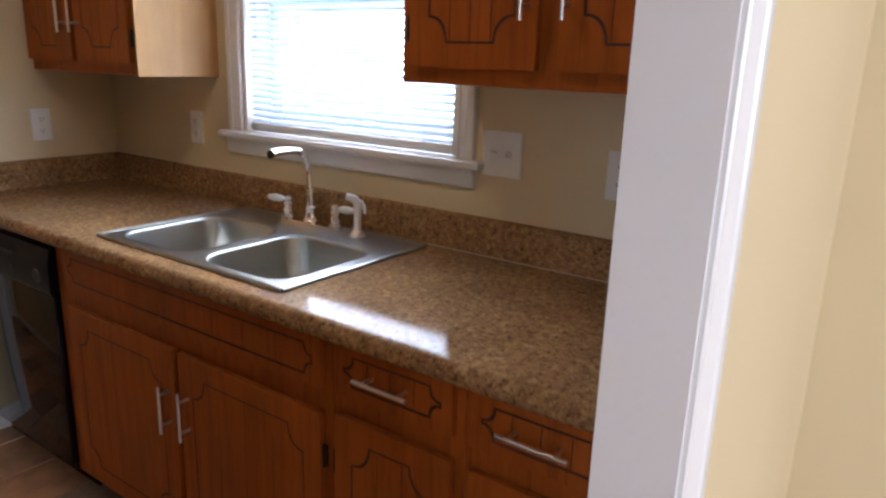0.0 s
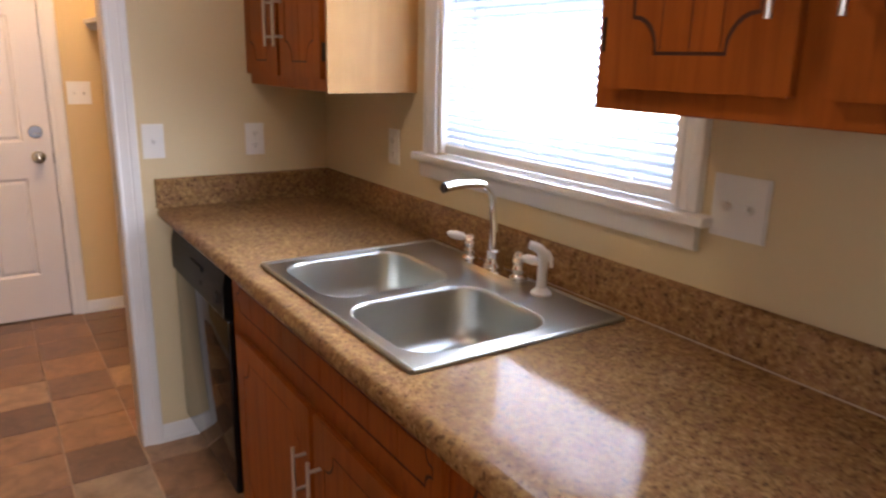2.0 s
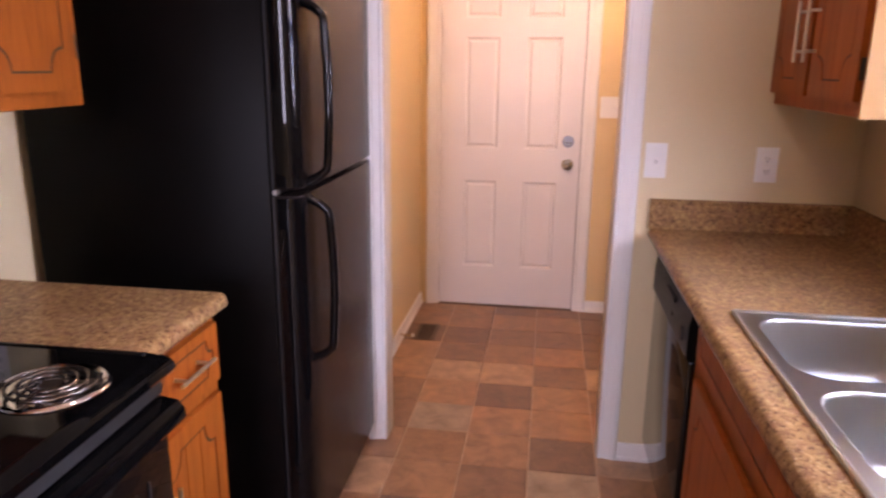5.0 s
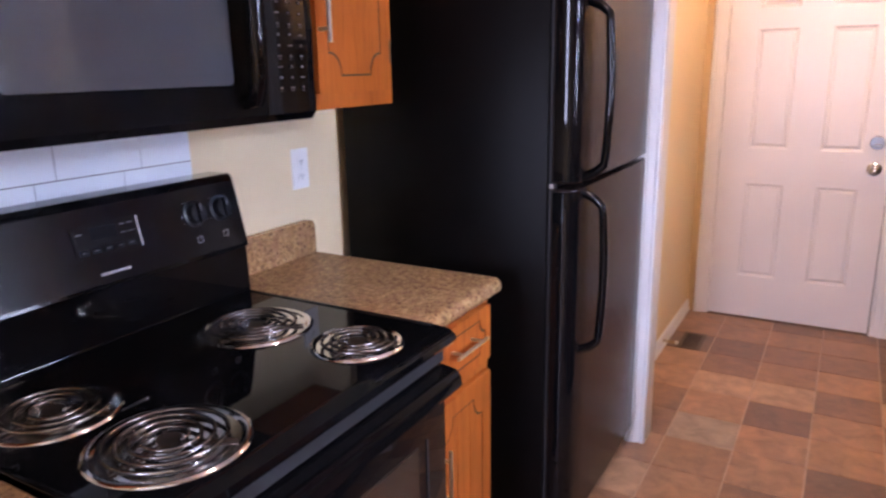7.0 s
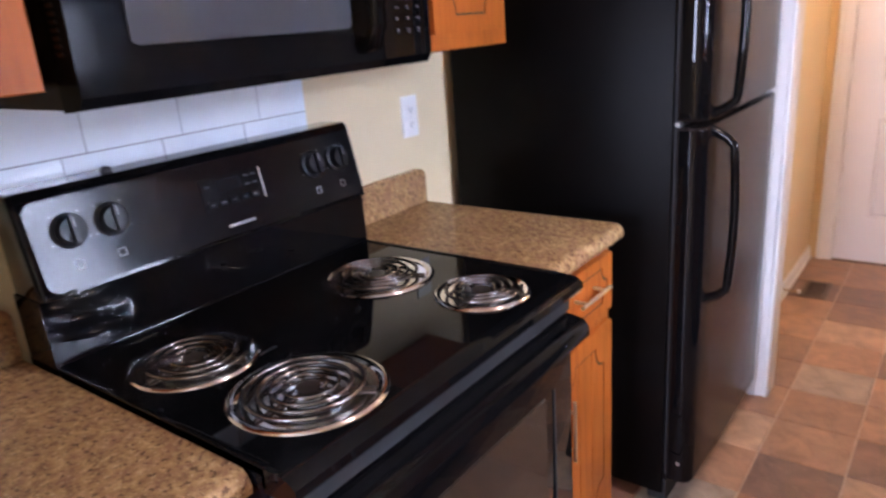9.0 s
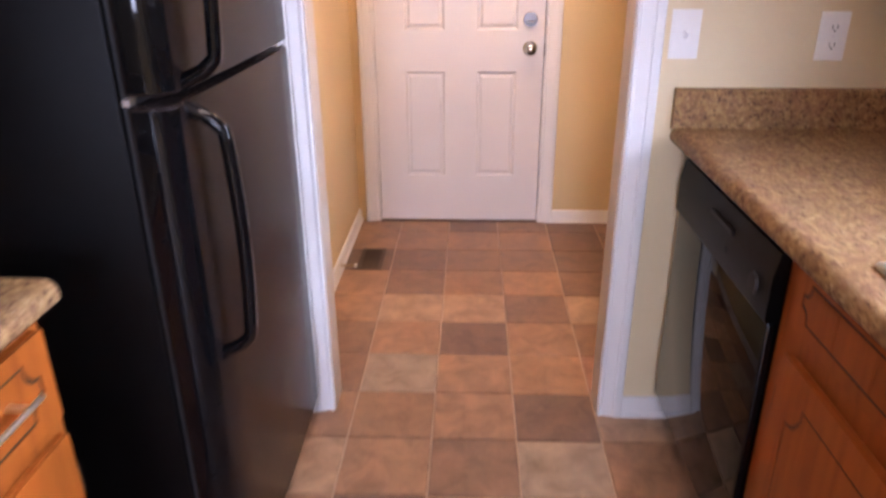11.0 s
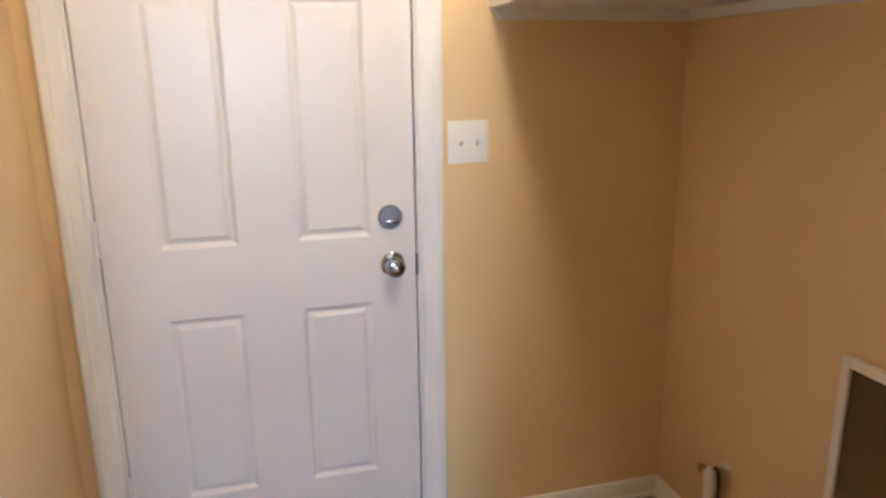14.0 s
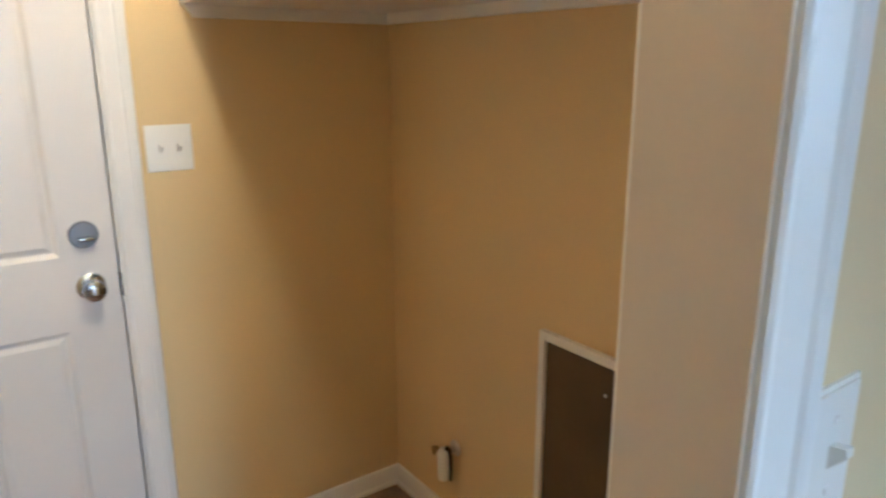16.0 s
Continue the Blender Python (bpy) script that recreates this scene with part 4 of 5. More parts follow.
part("face_plate", plate_with_holes(B(), rrect(SVY0 + 0.014, SVY1 - 0.008, -0.004, 0.147, 0.020, 5), [], lambda a, c: on_panel(a, c, 0.0003), PN_ * 0.002), PLATEB, panel, "satin black face plate")
for y in (0.858, 0.932, 1.400, 1.475):
    k = part("knob", lathe(B(), on_panel(y, 0.090, 0.002), PN_, [(0, 0.030), (0.003, 0.030), (0.005, 0.024), (0.019, 0.021), (0.021, 0.001)], 24), KNOBB, panel)
    c = on_panel(y, 0.090, 0.022)
    b = prism(B(), [c + PU * 0.022 + Vector((0, -0.005, 0)), c + PU * 0.022 + Vector((0, 0.005, 0)), c - PU * 0.022 + Vector((0, 0.005, 0)), c - PU * 0.022 + Vector((0, -0.005, 0))], PN_ * 0.008)
    part("grip", b, KNOBB, k)
    part("pointer", panel_plate(y - 0.0012, y + 0.0012, 0.094, 0.110, 0.0302, 0.0308), MARK, k, "white pointer line")
    for q in range(-120, 121, 80):
        e = on_panel(y + 0.036 * math.sin(radians(q)), 0.090 + 0.036 * math.cos(radians(q)), 0.0026)
        part("tick_mark", box(B(), e.x - 0.0012, e.x + 0.0004, e.y - 0.0011, e.y + 0.0011, e.z - 0.0006, e.z + 0.0006), MARK, k)
    ring = [[(y + i_ * r_, 0.031 + j_ * r_) for i_, j_ in ((-1, -1), (1, -1), (1, 1), (-1, 1))] for r_ in (0.0072, 0.0058)]
    part("burner_symbol", plate_with_holes(B(), ring[0], [ring[1]], lambda a, c: on_panel(a, c, 0.0024), PN_ * 0.0005), MARK, k, "pale printed square")
clock = part("clock_panel", panel_plate(1.112, 1.256, 0.050, 0.116, 0.0024, 0.004), BLACK2, panel)
part("display", panel_plate(1.150, 1.205, 0.084, 0.108, 0.0042, 0.0048), LCD, clock)
for i in range(5):
    y = 1.119 + i * 0.026
    part("button", panel_plate(y, y + 0.018, 0.058, 0.069, 0.0042, 0.0056), LCD, clock)
    part("button_mark", panel_plate(y + 0.004, y + 0.014, 0.0625, 0.0645, 0.0057, 0.0060), KEYM, clock)
for y, s in ((1.120, 0.098), (1.214, 0.086), (1.214, 0.103), (1.232, 0.086), (1.232, 0.103)):
    part("button_mark", panel_plate(y, y + 0.012, s, s + 0.0025, 0.0042, 0.0046), KEYM, clock)
part("clock_edge", panel_plate(1.2535, 1.256, 0.052, 0.114, 0.0041, 0.0055), NICKEL, clock, "bright edge strip")
part("badge", panel_plate(1.150, 1.216, 0.0125, 0.0180, 0.0024, 0.0034), MARK, panel, "pale maker's badge bar")
part("vent_knob", lathe(B(), (-0.63, 0.965, 1.205), (0, 0, 1), [(0, 0.010), (0.008, 0.010), (0.011, 0.006), (0.012, 0.001)], 14), RUBBER, stove)
# front: vent gap, oven door, handle, drawer
part("vent_strip", box(B(), -0.060, -0.024, SVY0 + 0.006, SVY1 - 0.006, 0.842, 0.880, 0.003), RUBBER, stove)
od = part("oven_door", box(B(), -0.060, -0.022, SVY0 + 0.004, SVY1 - 0.004, 0.235, 0.838, 0.008, 2), BLACK, stove)
part("oven_window", box(B(), -0.026, -0.0195, SVY0 + 0.12, SVY1 - 0.12, 0.40, 0.70, 0.003), OVENG, od, "dark oven window glass")
for y in (SVY0 + 0.085, SVY1 - 0.085):
    part("trim_line", box(B(), -0.023, -0.020, y - 0.002, y + 0.002, 0.27, 0.70), RUBBER, od)
b = B()
prism(b, [(-0.024, SVY0 + 0.008, 0.836), (0.006, SVY0 + 0.008, 0.831), (0.018, SVY0 + 0.008, 0.817), (0.020, SVY0 + 0.008, 0.798), (0.012, SVY0 + 0.008, 0.788), (0.003, SVY0 + 0.008, 0.796), (0.001, SVY0 + 0.008, 0.810), (-0.024, SVY0 + 0.008, 0.815)], (0, SVY1 - SVY0 - 0.016, 0))
part("door_handle", b, BLACK, od, "black full-width oven handle")
part("storage_drawer", box(B(), -0.060, -0.024, SVY0 + 0.004, SVY1 - 0.004, 0.06, 0.225, 0.006, 2), BLACK, stove)
for y in (SVY0 + 0.05, SVY1 - 0.05):
    part("foot", lathe(B(), (-0.09, y, 0), (0, 0, 1), [(0, 0.02), (0.03, 0.014), (0.035, 0.014)], 12), RUBBER, stove)
    part("screw", lathe(B(), (-0.022, y + 0.01, 0.255), (1, 0, 0), [(0, 0.006), (0.003, 0.005), (0.0035, 0.001)], 10), NICKEL, od)

# ---- microwave ----
MY0, MY1, MZ0, MZ1, MX = 0.818, 1.577, 1.333, 1.772, -0.360
mw = thing("microwave", (-0.5, 1.2, MZ0), "black over-the-range microwave with smoked glass door", "microwave")
part("body", box(B(), WEST, MX - 0.055, MY0 + 0.002, MY1 - 0.001, MZ0 + 0.004, MZ1 - 0.001), BLACK2, mw)
b = B()
prism(b, [(MX - 0.056, MY0, MZ0), (MX - 0.012, MY0, MZ0 + 0.004), (MX, MY0, MZ0 + 0.02), (MX + 0.003, MY0, MZ0 + 0.2), (MX, MY0, MZ1 - 0.02), (MX - 0.012, MY0, MZ1 - 0.002), (MX - 0.056, MY0, MZ1 - 0.001)], (0, MY1 - 0.151 - MY0, 0))
mdoor = part("door", b, MWBLK, mw)
part("door_glass", plate_with_holes(B(), rrect(MY0 + 0.083, 1.338, MZ0 + 0.082, MZ1 - 0.05, 0.012, 4), [], lambda a, c: (MX + 0.0015, a, c), (0.003, 0, 0)), SMOKE, mdoor, "smoked glass window")
b = B()
prism(b, [(MX - 0.056, MY1 - 0.149, MZ0), (MX - 0.012, MY1 - 0.149, MZ0 + 0.004), (MX, MY1 - 0.149, MZ0 + 0.02), (MX + 0.002, MY1 - 0.149, MZ0 + 0.2), (MX, MY1 - 0.149, MZ1 - 0.02), (MX - 0.012, MY1 - 0.149, MZ1 - 0.002), (MX - 0.056, MY1 - 0.149, MZ1 - 0.001)], (0, 0.147, 0))
keys = part("keypad", b, BLACK, mw)
for i in range(3):
    for k in range(12):
        y, z = MY1 - 0.108 + i * 0.033, MZ0 + 0.072 + k * 0.0212
        w_, h_ = ((0.0034, 0.0020), (0.0060, 0.0014), (0.0030, 0.0026))[(i + k * 2 + k // 3) % 3]
        b = box(B(), MX + 0.0005, MX + 0.0032, y - w_, y + w_, z - h_, z + h_)
        if k % 3 == 0:
            box(b, MX + 0.0005, MX + 0.0032, y - w_ * 0.7, y + w_ * 0.9, z - h_ - 0.0046, z - h_ - 0.0030)
        part("key_mark", b, KEYM, keys)
part("display", box(B(), MX + 0.0005, MX + 0.003, MY1 - 0.125, MY1 - 0.03, MZ0 + 0.345, MZ0 + 0.375), LCD, keys)
hy = 1.362
b = tube(B(), [(MX + 0.004, hy, MZ0 + 0.050), (MX + 0.030, hy, MZ0 + 0.054), (MX + 0.042, hy, MZ0 + 0.085), (MX + 0.046, hy, MZ0 + 0.22), (MX + 0.042, hy, MZ0 + 0.34), (MX + 0.030, hy, MZ0 + 0.375), (MX + 0.004, hy, MZ0 + 0.38)], [0.016, 0.018, 0.019, 0.019, 0.019, 0.018, 0.016], 14)
part("handle", b, BLACK, mdoor, "black bowed door handle")
# Slits in bright metal stand in for the window's reflection on black slats.
b = B()
for k in range(34):
    z = MZ0 + 0.075 + k * 0.0102
    box(b, MX - 0.036, MX - 0.020, MY0 - 0.0015, MY0 + 0.003, z, z + 0.0052)
part("side_vent", b, COIL, mw, "fine slits, bright metal standing in for a window reflection")
part("grease_filter", box(B(), -0.60, -0.46, 0.90, 1.15, MZ0 - 0.001, MZ0 + 0.006), STEEL, mw)

# ---- refrigerator ----
FY0, FY1, FX1 = 2.075, 2.825, 0.066
fr = thing("refrigerator", (-0.29, 2.45, 0), "black top-freezer refrigerator with textured side", "refrigerator")
part("cabinet", box(B(), WEST + 0.03, -0.012, FY0, FY1, 0.045, 1.67, 0.006, 2), TEXBLK, fr)
part("base_grille", box(B(), -0.06, -0.005, FY0 + 0.01, FY1 - 0.01, 0.015, 0.09, 0.003), RUBBER, fr)


def fridge_door(z0, z1):
    b = B()
    prof = [(-0.002, FY0 + 0.002), (0.028, FY0 + 0.002), (0.046, FY0 + 0.006), (0.058, FY0 + 0.016), (0.064, FY0 + 0.034), (FX1 + 0.002, FY0 + 0.12), (FX1 + 0.005, (FY0 + FY1) / 2), (FX1 + 0.002, FY1 - 0.12), (0.064, FY1 - 0.034), (0.058, FY1 - 0.016), (0.046, FY1 - 0.006), (0.028, FY1 - 0.002), (-0.002, FY1 - 0.002)]
    prism(b, [(x, y, z0) for x, y in prof], (0, 0, z1 - z0))
    caps = [e for e in b.edges if abs(e.verts[0].co.z - e.verts[1].co.z) < 1e-5]
    bmesh.ops.bevel(b, geom=caps, offset=0.006, offset_type="OFFSET", segments=2, profile=0.5, affect="EDGES", clamp_overlap=True)
    return b


SPLIT = 1.131
up = part("freezer_door", fridge_door(SPLIT + 0.007, 1.675), FRONTBLK, fr)
lo = part("fridge_door", fridge_door(0.10, SPLIT - 0.007), FRONTBLK, fr)
# Strips added to carry the highlight lines along the doors' curved edges.
for d, z0, z1 in ((up, SPLIT + 0.014, 1.668), (lo, 0.107, SPLIT - 0.014)):
    prof = [(0.004, FY0 + 0.004), (0.004, FY0 + 0.0005), (0.029, FY0 + 0.0005), (0.047, FY0 + 0.0045), (0.0595, FY0 + 0.0150), (0.0655, FY0 + 0.033), (0.0635, FY0 + 0.036), (0.044, FY0 + 0.012)]
    part("edge_strip", prism(B(), [(x, y, z0) for x, y in prof], (0, 0, z1 - z0)), BLACK, d, "glossy black rounded strip, added to catch the door edge's highlights", smooth=50)
part("gasket", box(B(), -0.012, -0.002, FY0 + 0.012, FY1 - 0.012, 0.11, 1.665), RUBBER, fr, "dark rubber gasket")
hy = FY0 + 0.068
for d, za, zb in ((up, SPLIT + 0.018, 1.60), (lo, SPLIT - 0.018, 0.655)):
    pts, rad = [], []
    for k in range(25):
        q = k / 24
        e = min(q, 1 - q) / 0.09
        out = 1.0 if e >= 1 else math.sin(e * math.pi / 2)
        pts.append((0.060 + 0.056 * out + 0.012 * math.sin(q * math.pi), hy, za + (zb - za) * (q if 0 < e < 99 else q)))
        rad.append(0.0135 - 0.0015 * out)
    part("handle", tube(B(), pts, rad, 12), BLACK, d, "black bowed pull handle", smooth=60)
part("edge_screw", lathe(B(), (0.030, FY0 + 0.001, 0.165), (0, -1, 0), [(0, 0.006), (0.002, 0.005), (0.0026, 0.001)], 10), NICKEL, lo)
part("hinge_cover", box(B(), -0.01, 0.05, FY1 - 0.06, FY1 - 0.005, SPLIT - 0.006, SPLIT + 0.006), NICKEL, fr, "bright middle hinge")
part("hinge_pin", box(B(), -0.006, 0.006, FY0 - 0.001, FY0 + 0.02, SPLIT - 0.005, SPLIT + 0.005), NICKEL, fr)
part("top_hinge_cover", box(B(), -0.06, 0.045, FY1 - 0.07, FY1 - 0.01, 1.676, 1.692, 0.003), BLACK2, fr)
# Nickel disc stands in for a small white sticker.
part("freezer_screw", lathe(B(), (FX1, FY1 - 0.03, 1.60), (1, 0, 0), [(0, 0.008), (0.004, 0.007), (0.005, 0.001)], 12), NICKEL, up)
for y in (FY0 + 0.05, FY1 - 0.05):
    part("foot", lathe(B(), (-0.04, y, 0), (0, 0, 1), [(0, 0.018), (0.02, 0.014), (0.05, 0.014)], 12), RUBBER, fr)
    part("foot", lathe(B(), (-0.58, y, 0), (0, 0, 1), [(0, 0.018), (0.02, 0.014), (0.05, 0.014)], 12), RUBBER, fr)

# ---- wall plates ----
def plate_thing(name, label, category, c, n, w, h, kinds):
    """A wall plate at c with outward normal n; kinds: what sits in it, side by side."""
    c, n = Vector(c), Vector(n)
    u = Vector((0, 0, 1)).cross(n)
    t = thing(name, c, label, category, "wall plates")

    def slab(u0, u1, z0, z1, d0, d1, bm=None):
        bm = bm or B()
        return prism(bm, [c + u * a + Vector((0, 0, z)) + n * d0 for a, z in ((u0, z0), (u1, z0), (u1, z1), (u0, z1))], n * (d1 - d0))

    b = slab(-w / 2, w / 2, -h / 2, h / 2, 0, 0.003)
    slab(-w / 2 + 0.004, w / 2 - 0.004, -h / 2 + 0.004, h / 2 - 0.004, 0.003, 0.0055, b)
    p = part("cover", b, PLATE, t)
    for i, kd in enumerate(kinds):
        o = (i - (len(kinds) - 1) / 2) * 0.046
        if kd == "outlet":
            for dz in (-0.021, 0.021):
                f = part("socket", slab(o - 0.015, o + 0.015, dz - 0.014, dz + 0.014, 0.0055, 0.0075), PLATE, t)
                b = slab(o - 0.007, o - 0.005, dz - 0.003, dz + 0.006, 0.0075, 0.0079)
                slab(o + 0.005, o + 0.007, dz - 0.003, dz + 0.006, 0.0075, 0.0079, b)
                slab(o - 0.002, o + 0.002, dz - 0.010, dz - 0.006, 0.0075, 0.0079, b)
                part("slot", b, RUBBER, f)
            part("screw", slab(o - 0.003, o + 0.003, -0.003, 0.003, 0.0055, 0.007), NICKEL, t)
        elif kd == "toggle":
            part("toggle", prism(B(), [c + u * (o - 0.005) + Vector((0, 0, z)) + n * d for z, d in ((-0.010, 0.0055), (0.010, 0.0055), (0.012, 0.018), (0.005, 0.019))], u * 0.010), PLATE, t)
            for dz in (-0.030, 0.030):
                part("screw", slab(o - 0.003, o + 0.003, dz - 0.003, dz + 0.003, 0.0055, 0.0065), PLATE, t)
        elif kd == "button":
            part("button", lathe(B(), c + u * o + n * 0.0055, n + Vector((0, 0, 0.5)), [(0, 0.010), (0.003, 0.0085), (0.006, 0.0055), (0.017, 0.0048), (0.018, 0.001)], 14), PLATE, t)
        elif kd == "blank":
            part("screw", slab(o - 0.003, o + 0.003, 0.027, 0.033, 0.0055, 0.0065), NICKEL, t)


plate_thing("light_switch", "white single toggle switch plate on tan wall", "switch", (1.042, PS, 1.142), (0, -1, 0), 0.072, 0.118, ["toggle"])
plate_thing("wall_outlet", "white duplex outlet above the counter splash", "outlet", (1.400, PS, 1.137), (0, -1, 0), 0.070, 0.116, ["outlet"])
plate_thing("wall_outlet", "white outlet plate under the wall cabinet", "outlet", (EAST, 2.325, 1.155), (-1, 0, 0), 0.070, 0.116, ["outlet"])
plate_thing("light_switch", "white double switch plate beside the window", "switch", (EAST, 1.040, 1.185), (-1, 0, 0), 0.116, 0.118, ["button", "button"])
plate_thing("wall_outlet", "white outlet plate at the counter end", "outlet", (EAST, 0.715, 1.165), (-1, 0, 0), 0.070, 0.116, ["outlet"])
plate_thing("wall_outlet", "white outlet beside the refrigerator", "outlet", (WEST, 1.903, 1.163), (1, 0, 0), 0.070, 0.116, ["outlet"])
plate_thing("light_switch", "white double toggle switch plate beside the white door", "switch", (1.018, NORTH, 1.224), (0, -1, 0), 0.116, 0.118, ["toggle", "toggle"])

# ---- laundry side of the hall ----
shelf = thing("laundry_shelf", (1.38, 4.15, 1.59), "white painted shelf on cleats above the laundry space", "shelf")
part("board", box(B(), 1.076, EAST, 3.12, NORTH, 1.577, 1.597, 0.002), TRIM, shelf)
part("cleat", prism(B(), [(1.078, NORTH, 1.577), (1.106, NORTH, 1.546), (EAST, NORTH, 1.546), (EAST, NORTH, 1.577)], (0, -0.020, 0)), TRIM, shelf)
part("cleat", box(B(), EAST - 0.020, EAST, 3.14, NORTH - 0.020, 1.546, 1.577, 0.002), TRIM, shelf)
acc = thing("access_panel", (EAST, 3.5, 0.4), "dark brown board in a thin white wooden frame", "access panel")
part("board", box(B(), EAST - 0.010, EAST, 3.18, 3.806, 0.085, 0.774), BROWN, acc)
b = B()
box(b, EAST - 0.020, EAST, 3.806, 3.828, 0.07, 0.796, 0.002)
box(b, EAST - 0.020, EAST, 3.158, 3.18, 0.07, 0.796, 0.002)
box(b, EAST - 0.020, EAST, 3.18, 3.806, 0.774, 0.796, 0.002)
part("frame", b, TRIM, acc)
part("screw", lathe(B(), (EAST - 0.010, 3.615, 0.70), (-1, 0, 0), [(0, 0.004), (0.002, 0.003), (0.0022, 0.001)], 10), NICKEL, acc)
pipe = thing("water_valve", (EAST, 4.205, 0.245), "white capped stub pipe with brass valve on the wall", "valve")
part("escutcheon", lathe(B(), (EAST, 4.194, 0.288), (-1, 0, 0), [(0, 0.026), (0.004, 0.024), (0.008, 0.012), (0.02, 0.010)], 18), NICKEL, pipe)
part("stub", lathe(B(), (EAST - 0.042, 4.200, 0.191), (0, 0, 1), [(0, 0.012), (0.004, 0.017), (0.05, 0.018), (0.085, 0.019), (0.098, 0.017), (0.108, 0.010), (0.109, 0.001)], 18), PLATE, pipe, "white plastic capped stub")
part("neck", tube(B(), [(EAST, 4.194, 0.288), (EAST - 0.03, 4.196, 0.288), (EAST - 0.042, 4.200, 0.281)], 0.009, 10), BRASS, pipe)
part("hose_loop", tube(B(), [(EAST - 0.040, 4.205, 0.276), (EAST - 0.040, 4.184, 0.308), (EAST - 0.038, 4.174, 0.298), (EAST - 0.036, 4.170, 0.271), (EAST - 0.034, 4.172, 0.231), (EAST - 0.032, 4.176, 0.196)], [0.004, 0.005, 0.006, 0.006, 0.005, 0.004], 8), DARKM, pipe, "dark bent tube")
part("valve_handle", tube(B(), [(EAST - 0.045, 4.216, 0.282), (EAST - 0.047, 4.232, 0.288), (EAST - 0.048, 4.242, 0.284), (EAST - 0.048, 4.240, 0.262)], [0.006, 0.007, 0.008, 0.005], 8), BRASS, pipe, "small brass lever")
vent = thing("floor_vent", (0.06, 4.025, 0), "dark brown slotted metal floor vent", "vent")
b = B()
plate_with_holes(b, [(0.004, 3.905), (0.116, 3.905), (0.116, 4.14), (0.004, 4.14)], [[(0.022, 3.925), (0.098, 3.925), (0.098, 4.12), (0.022, 4.12)]], lambda a, c: (a, c, 0.0035), (0, 0, 0.004))
part("frame", b, VENT, vent)
part("backing", box(B(), 0.02, 0.10, 3.92, 4.125, 0.0028, 0.0036), RUBBER, vent)
for k in range(11):
    y = 3.934 + k * 0.0177
    part("slat", box(B(), 0.022, 0.098, y, y + 0.008, 0.004, 0.007), VENT, vent)
stopper = thing("door_stop", (HALLW, 3.86, 0.045), "small spring door stop on the baseboard", "door stop")
part("spring", tube(B(), [(HALLW + 0.012 + 0.062 * k / 90, 3.86 + 0.006 * math.cos(k * 0.75), 0.045 + 0.006 * math.sin(k * 0.75)) for k in range(91)], 0.0014, 5), BRASS, stopper)
part("tip", lathe(B(), (HALLW + 0.074, 3.86, 0.045), (1, 0, 0), [(0, 0.009), (0.012, 0.009), (0.014, 0.001)], 12), PLATE, stopper, "white rubber tip")
lampc = thing("ceiling_light", (0.86, 3.60, CEILING), "lit round opal glass ceiling light", "ceiling light")
part("base", lathe(B(), (0.86, 3.60, CEILING), (0, 0, -1), [(0, 0.09), (0.02, 0.09), (0.025, 0.066)], 32), NICKEL, lampc)
part("shade", lathe(B(), (0.86, 3.60, CEILING - 0.025), (0, 0, -1), [(0, 0.062), (0.03, 0.066), (0.06, 0.058), (0.085, 0.036), (0.095, 0.001)], 32), SHADE, lampc)

# Unseen fixture, added to light the kitchen; placed near where cabinet shadows point.
lampk = thing("ceiling_light", (0.64, 1.45, CEILING), "lit round opal glass kitchen ceiling light, unseen, placed from shadows", "ceiling light")
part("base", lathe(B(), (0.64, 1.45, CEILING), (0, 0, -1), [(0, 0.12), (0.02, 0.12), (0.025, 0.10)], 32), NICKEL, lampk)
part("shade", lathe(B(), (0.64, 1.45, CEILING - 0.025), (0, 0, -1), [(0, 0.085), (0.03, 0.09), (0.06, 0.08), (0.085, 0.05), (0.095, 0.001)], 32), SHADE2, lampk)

# ---- small pieces: wall tiles behind the stove, floor tiles ----
tw = thing("trim_backsplash", (WEST, 1.15, 1.2), "white glazed tile backsplash with dark joints behind the stove", "backsplash", kind="structure")
TY0, TY1, TZ0, TZ1 = 0.781, 1.512, 1.177, 1.40
part("joint", box(B(), WEST, WEST + 0.004, TY0, TY1, TZ0, TZ1), GROUT, tw)
for row in range(5):
    z0, z1 = max(TZ0, 0.934 + row * 0.1), min(TZ1, 0.934 + (row + 1) * 0.1)
    if z1 - z0 < 0.02:
        continue
    y = 0.976 - 0.4 if row % 2 else 0.929 - 0.4
    while y < TY1:
        a0, a1 = max(y, TY0), min(y + 0.1995, TY1)
        if a1 - a0 > 0.01:
            part("tile", box(B(), WEST + 0.004, WEST + 0.007, a0 + 0.0012, a1 - 0.0012, z0 + 0.0012, z1 - 0.0012), WTILE, tw)
        y += 0.1995

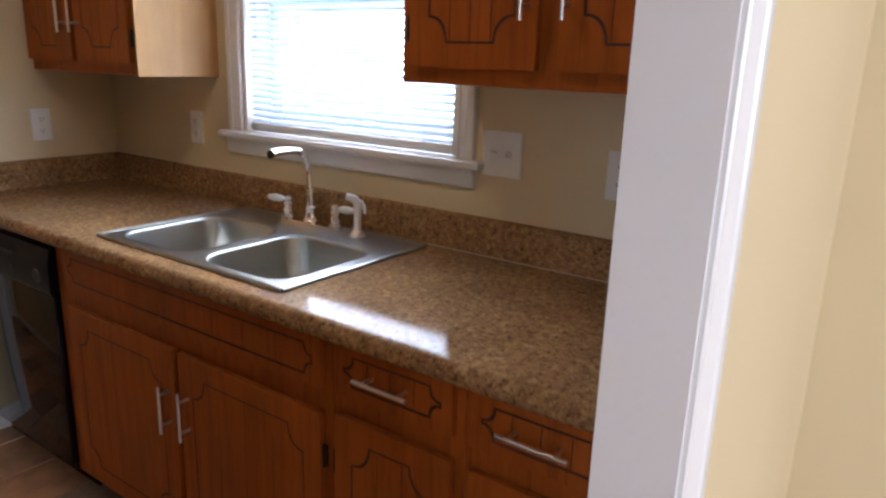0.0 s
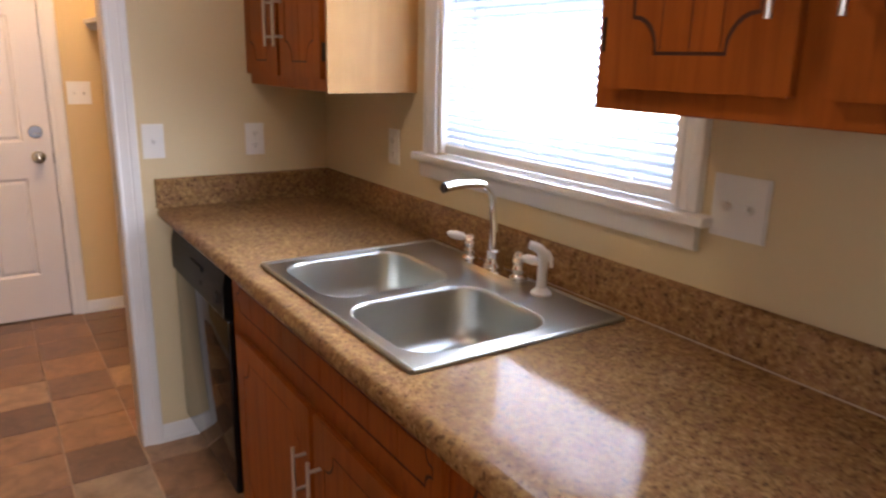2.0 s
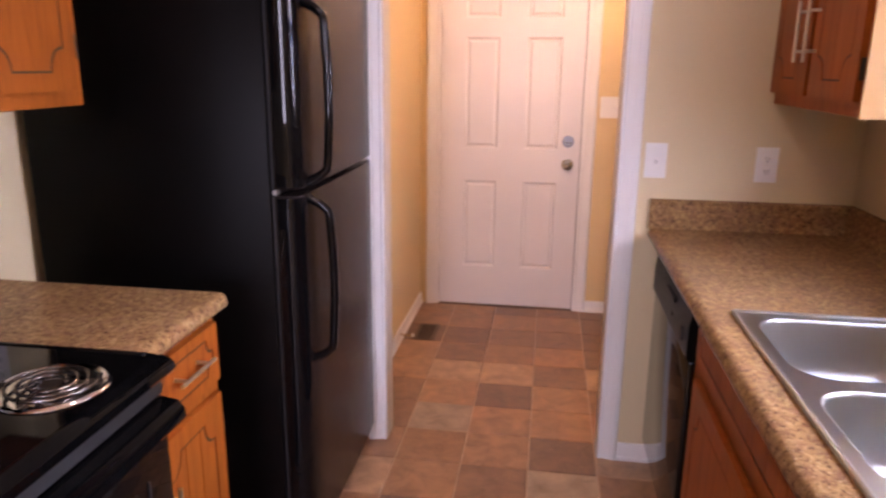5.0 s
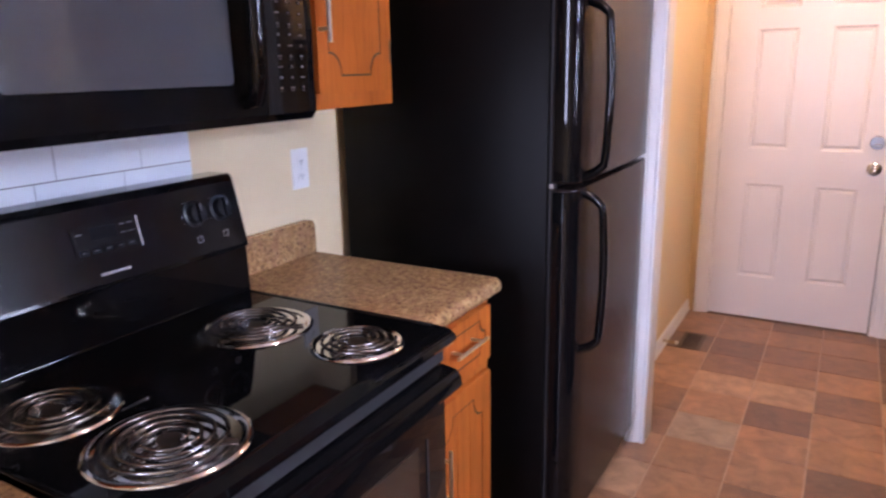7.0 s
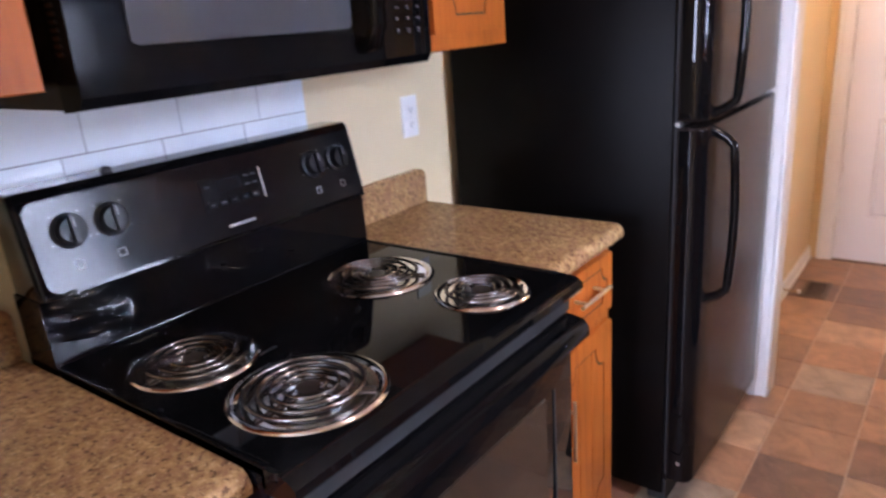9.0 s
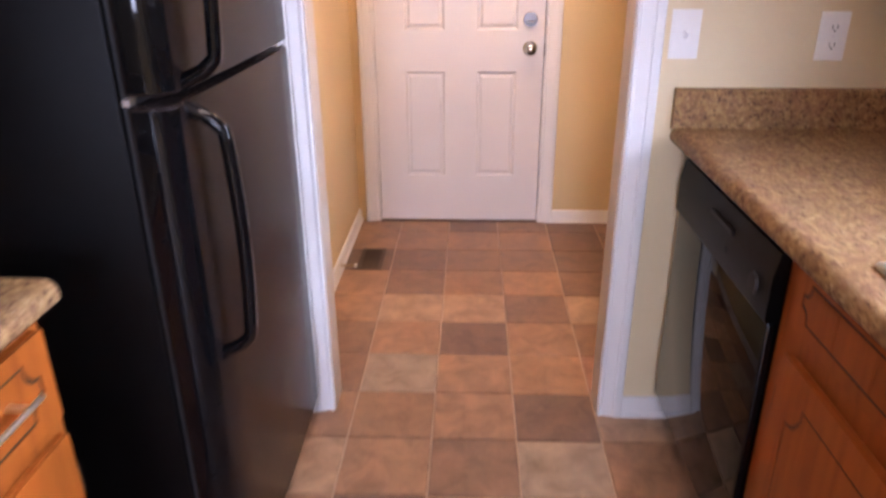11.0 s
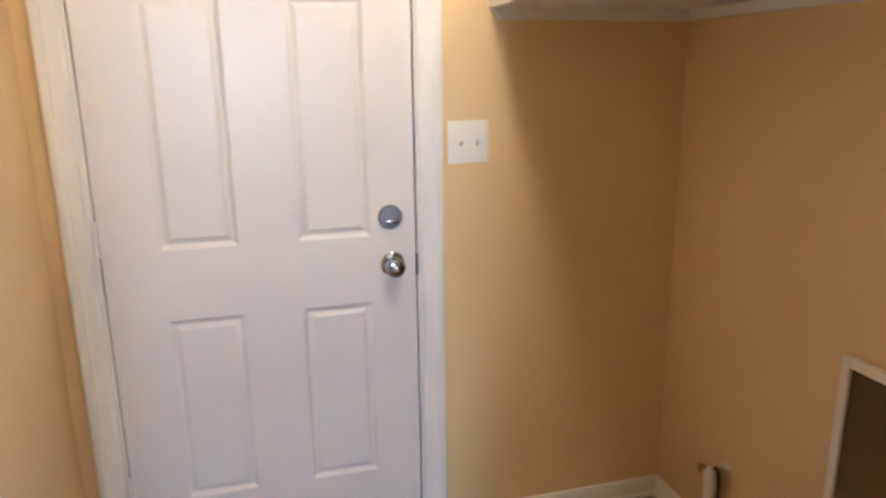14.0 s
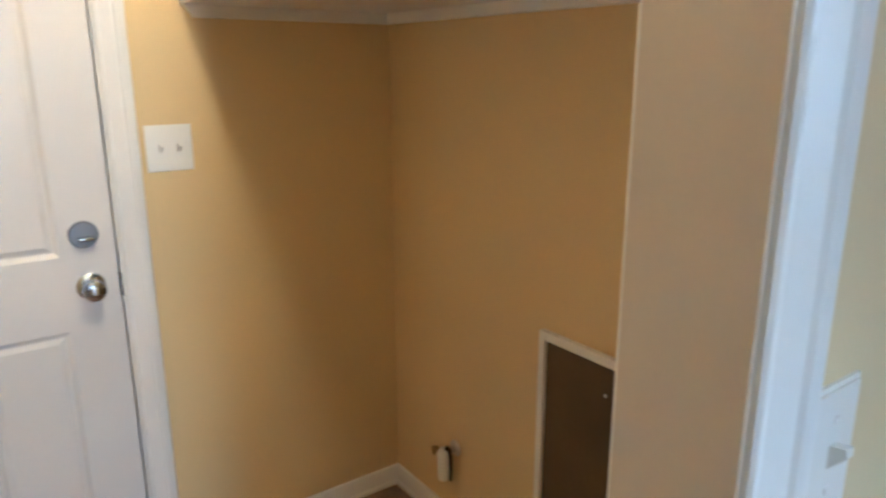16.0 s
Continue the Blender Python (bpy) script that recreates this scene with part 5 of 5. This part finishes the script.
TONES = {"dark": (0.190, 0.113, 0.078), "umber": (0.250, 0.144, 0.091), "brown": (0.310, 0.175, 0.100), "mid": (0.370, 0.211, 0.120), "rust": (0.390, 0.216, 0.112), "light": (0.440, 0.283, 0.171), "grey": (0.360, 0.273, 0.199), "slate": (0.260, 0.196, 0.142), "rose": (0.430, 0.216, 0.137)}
# Tile (-2, 0) is grey to stand for whitish glare by the refrigerator.
LAID = {(-1, 1): "dark", (-1, 2): "mid", (0, 2): "umber", (1, 2): "grey", (-1, 3): "brown", (0, 3): "mid", (1, 3): "dark", (-1, 4): "grey", (0, 4): "mid", (1, 4): "rust", (-1, 5): "mid", (0, 5): "dark", (1, 5): "mid", (-1, 6): "light", (0, 6): "light", (1, 6): "umber", (0, 7): "brown", (2, 7): "umber", (0, 1): "light", (1, 1): "light", (2, 1): "mid", (-1, 0): "brown", (0, 0): "rust", (1, 0): "mid", (2, 0): "slate", (-2, 0): "grey", (-2, -1): "rose", (-1, -1): "light", (0, -1): "brown", (1, -1): "light", (2, -1): "mid"}
rng = random.Random(11)
PX, PY, X0, Y0 = 0.252, 0.2355, 0.409, 2.025
shared = None
for i in range(-5, 7):
    for k in range(-8, 12):
        x0, x1 = X0 + i * PX, X0 + (i + 1) * PX
        y0, y1 = Y0 + k * PY, Y0 + (k + 1) * PY
        lim = HALLW if y0 > PN else WEST
        cx0, cx1, cy0, cy1 = max(x0, lim - 0.02), min(x1, EAST), max(y0, SN - 0.2), min(y1, NORTH + 0.01)
        if cx1 - cx0 < 0.02 or cy1 - cy0 < 0.02:
            continue
        whole = (cx0, cx1, cy0, cy1) == (x0, x1, y0, y1)
        # Rows by the white door get darker tones, partly standing in for shade.
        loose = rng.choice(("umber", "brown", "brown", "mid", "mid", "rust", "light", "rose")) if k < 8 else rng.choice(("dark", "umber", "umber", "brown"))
        if whole and shared:
            ob = new("tile", shared)
            ob.parent = floor
            ob.location = (x0 - first[0], y0 - first[1], 0)
        else:
            b = B()
            g = 0.0022
            zt = 0.002
            lo_ = [b.verts.new((x, y, -0.003)) for x, y in ((cx0 + g, cy0 + g), (cx1 - g, cy0 + g), (cx1 - g, cy1 - g), (cx0 + g, cy1 - g))]
            hi_ = [b.verts.new((x, y, zt)) for x, y in ((cx0 + g + 0.002, cy0 + g + 0.002), (cx1 - g - 0.002, cy0 + g + 0.002), (cx1 - g - 0.002, cy1 - g - 0.002), (cx0 + g + 0.002, cy1 - g - 0.002))]
            b.faces.new(hi_)
            for q in range(4):
                b.faces.new((lo_[q], lo_[(q + 1) % 4], hi_[(q + 1) % 4], hi_[q]))
            ob = part("tile", b, VINYL, floor, smooth=0)
            if whole:
                shared, first = ob.data, (x0, y0)
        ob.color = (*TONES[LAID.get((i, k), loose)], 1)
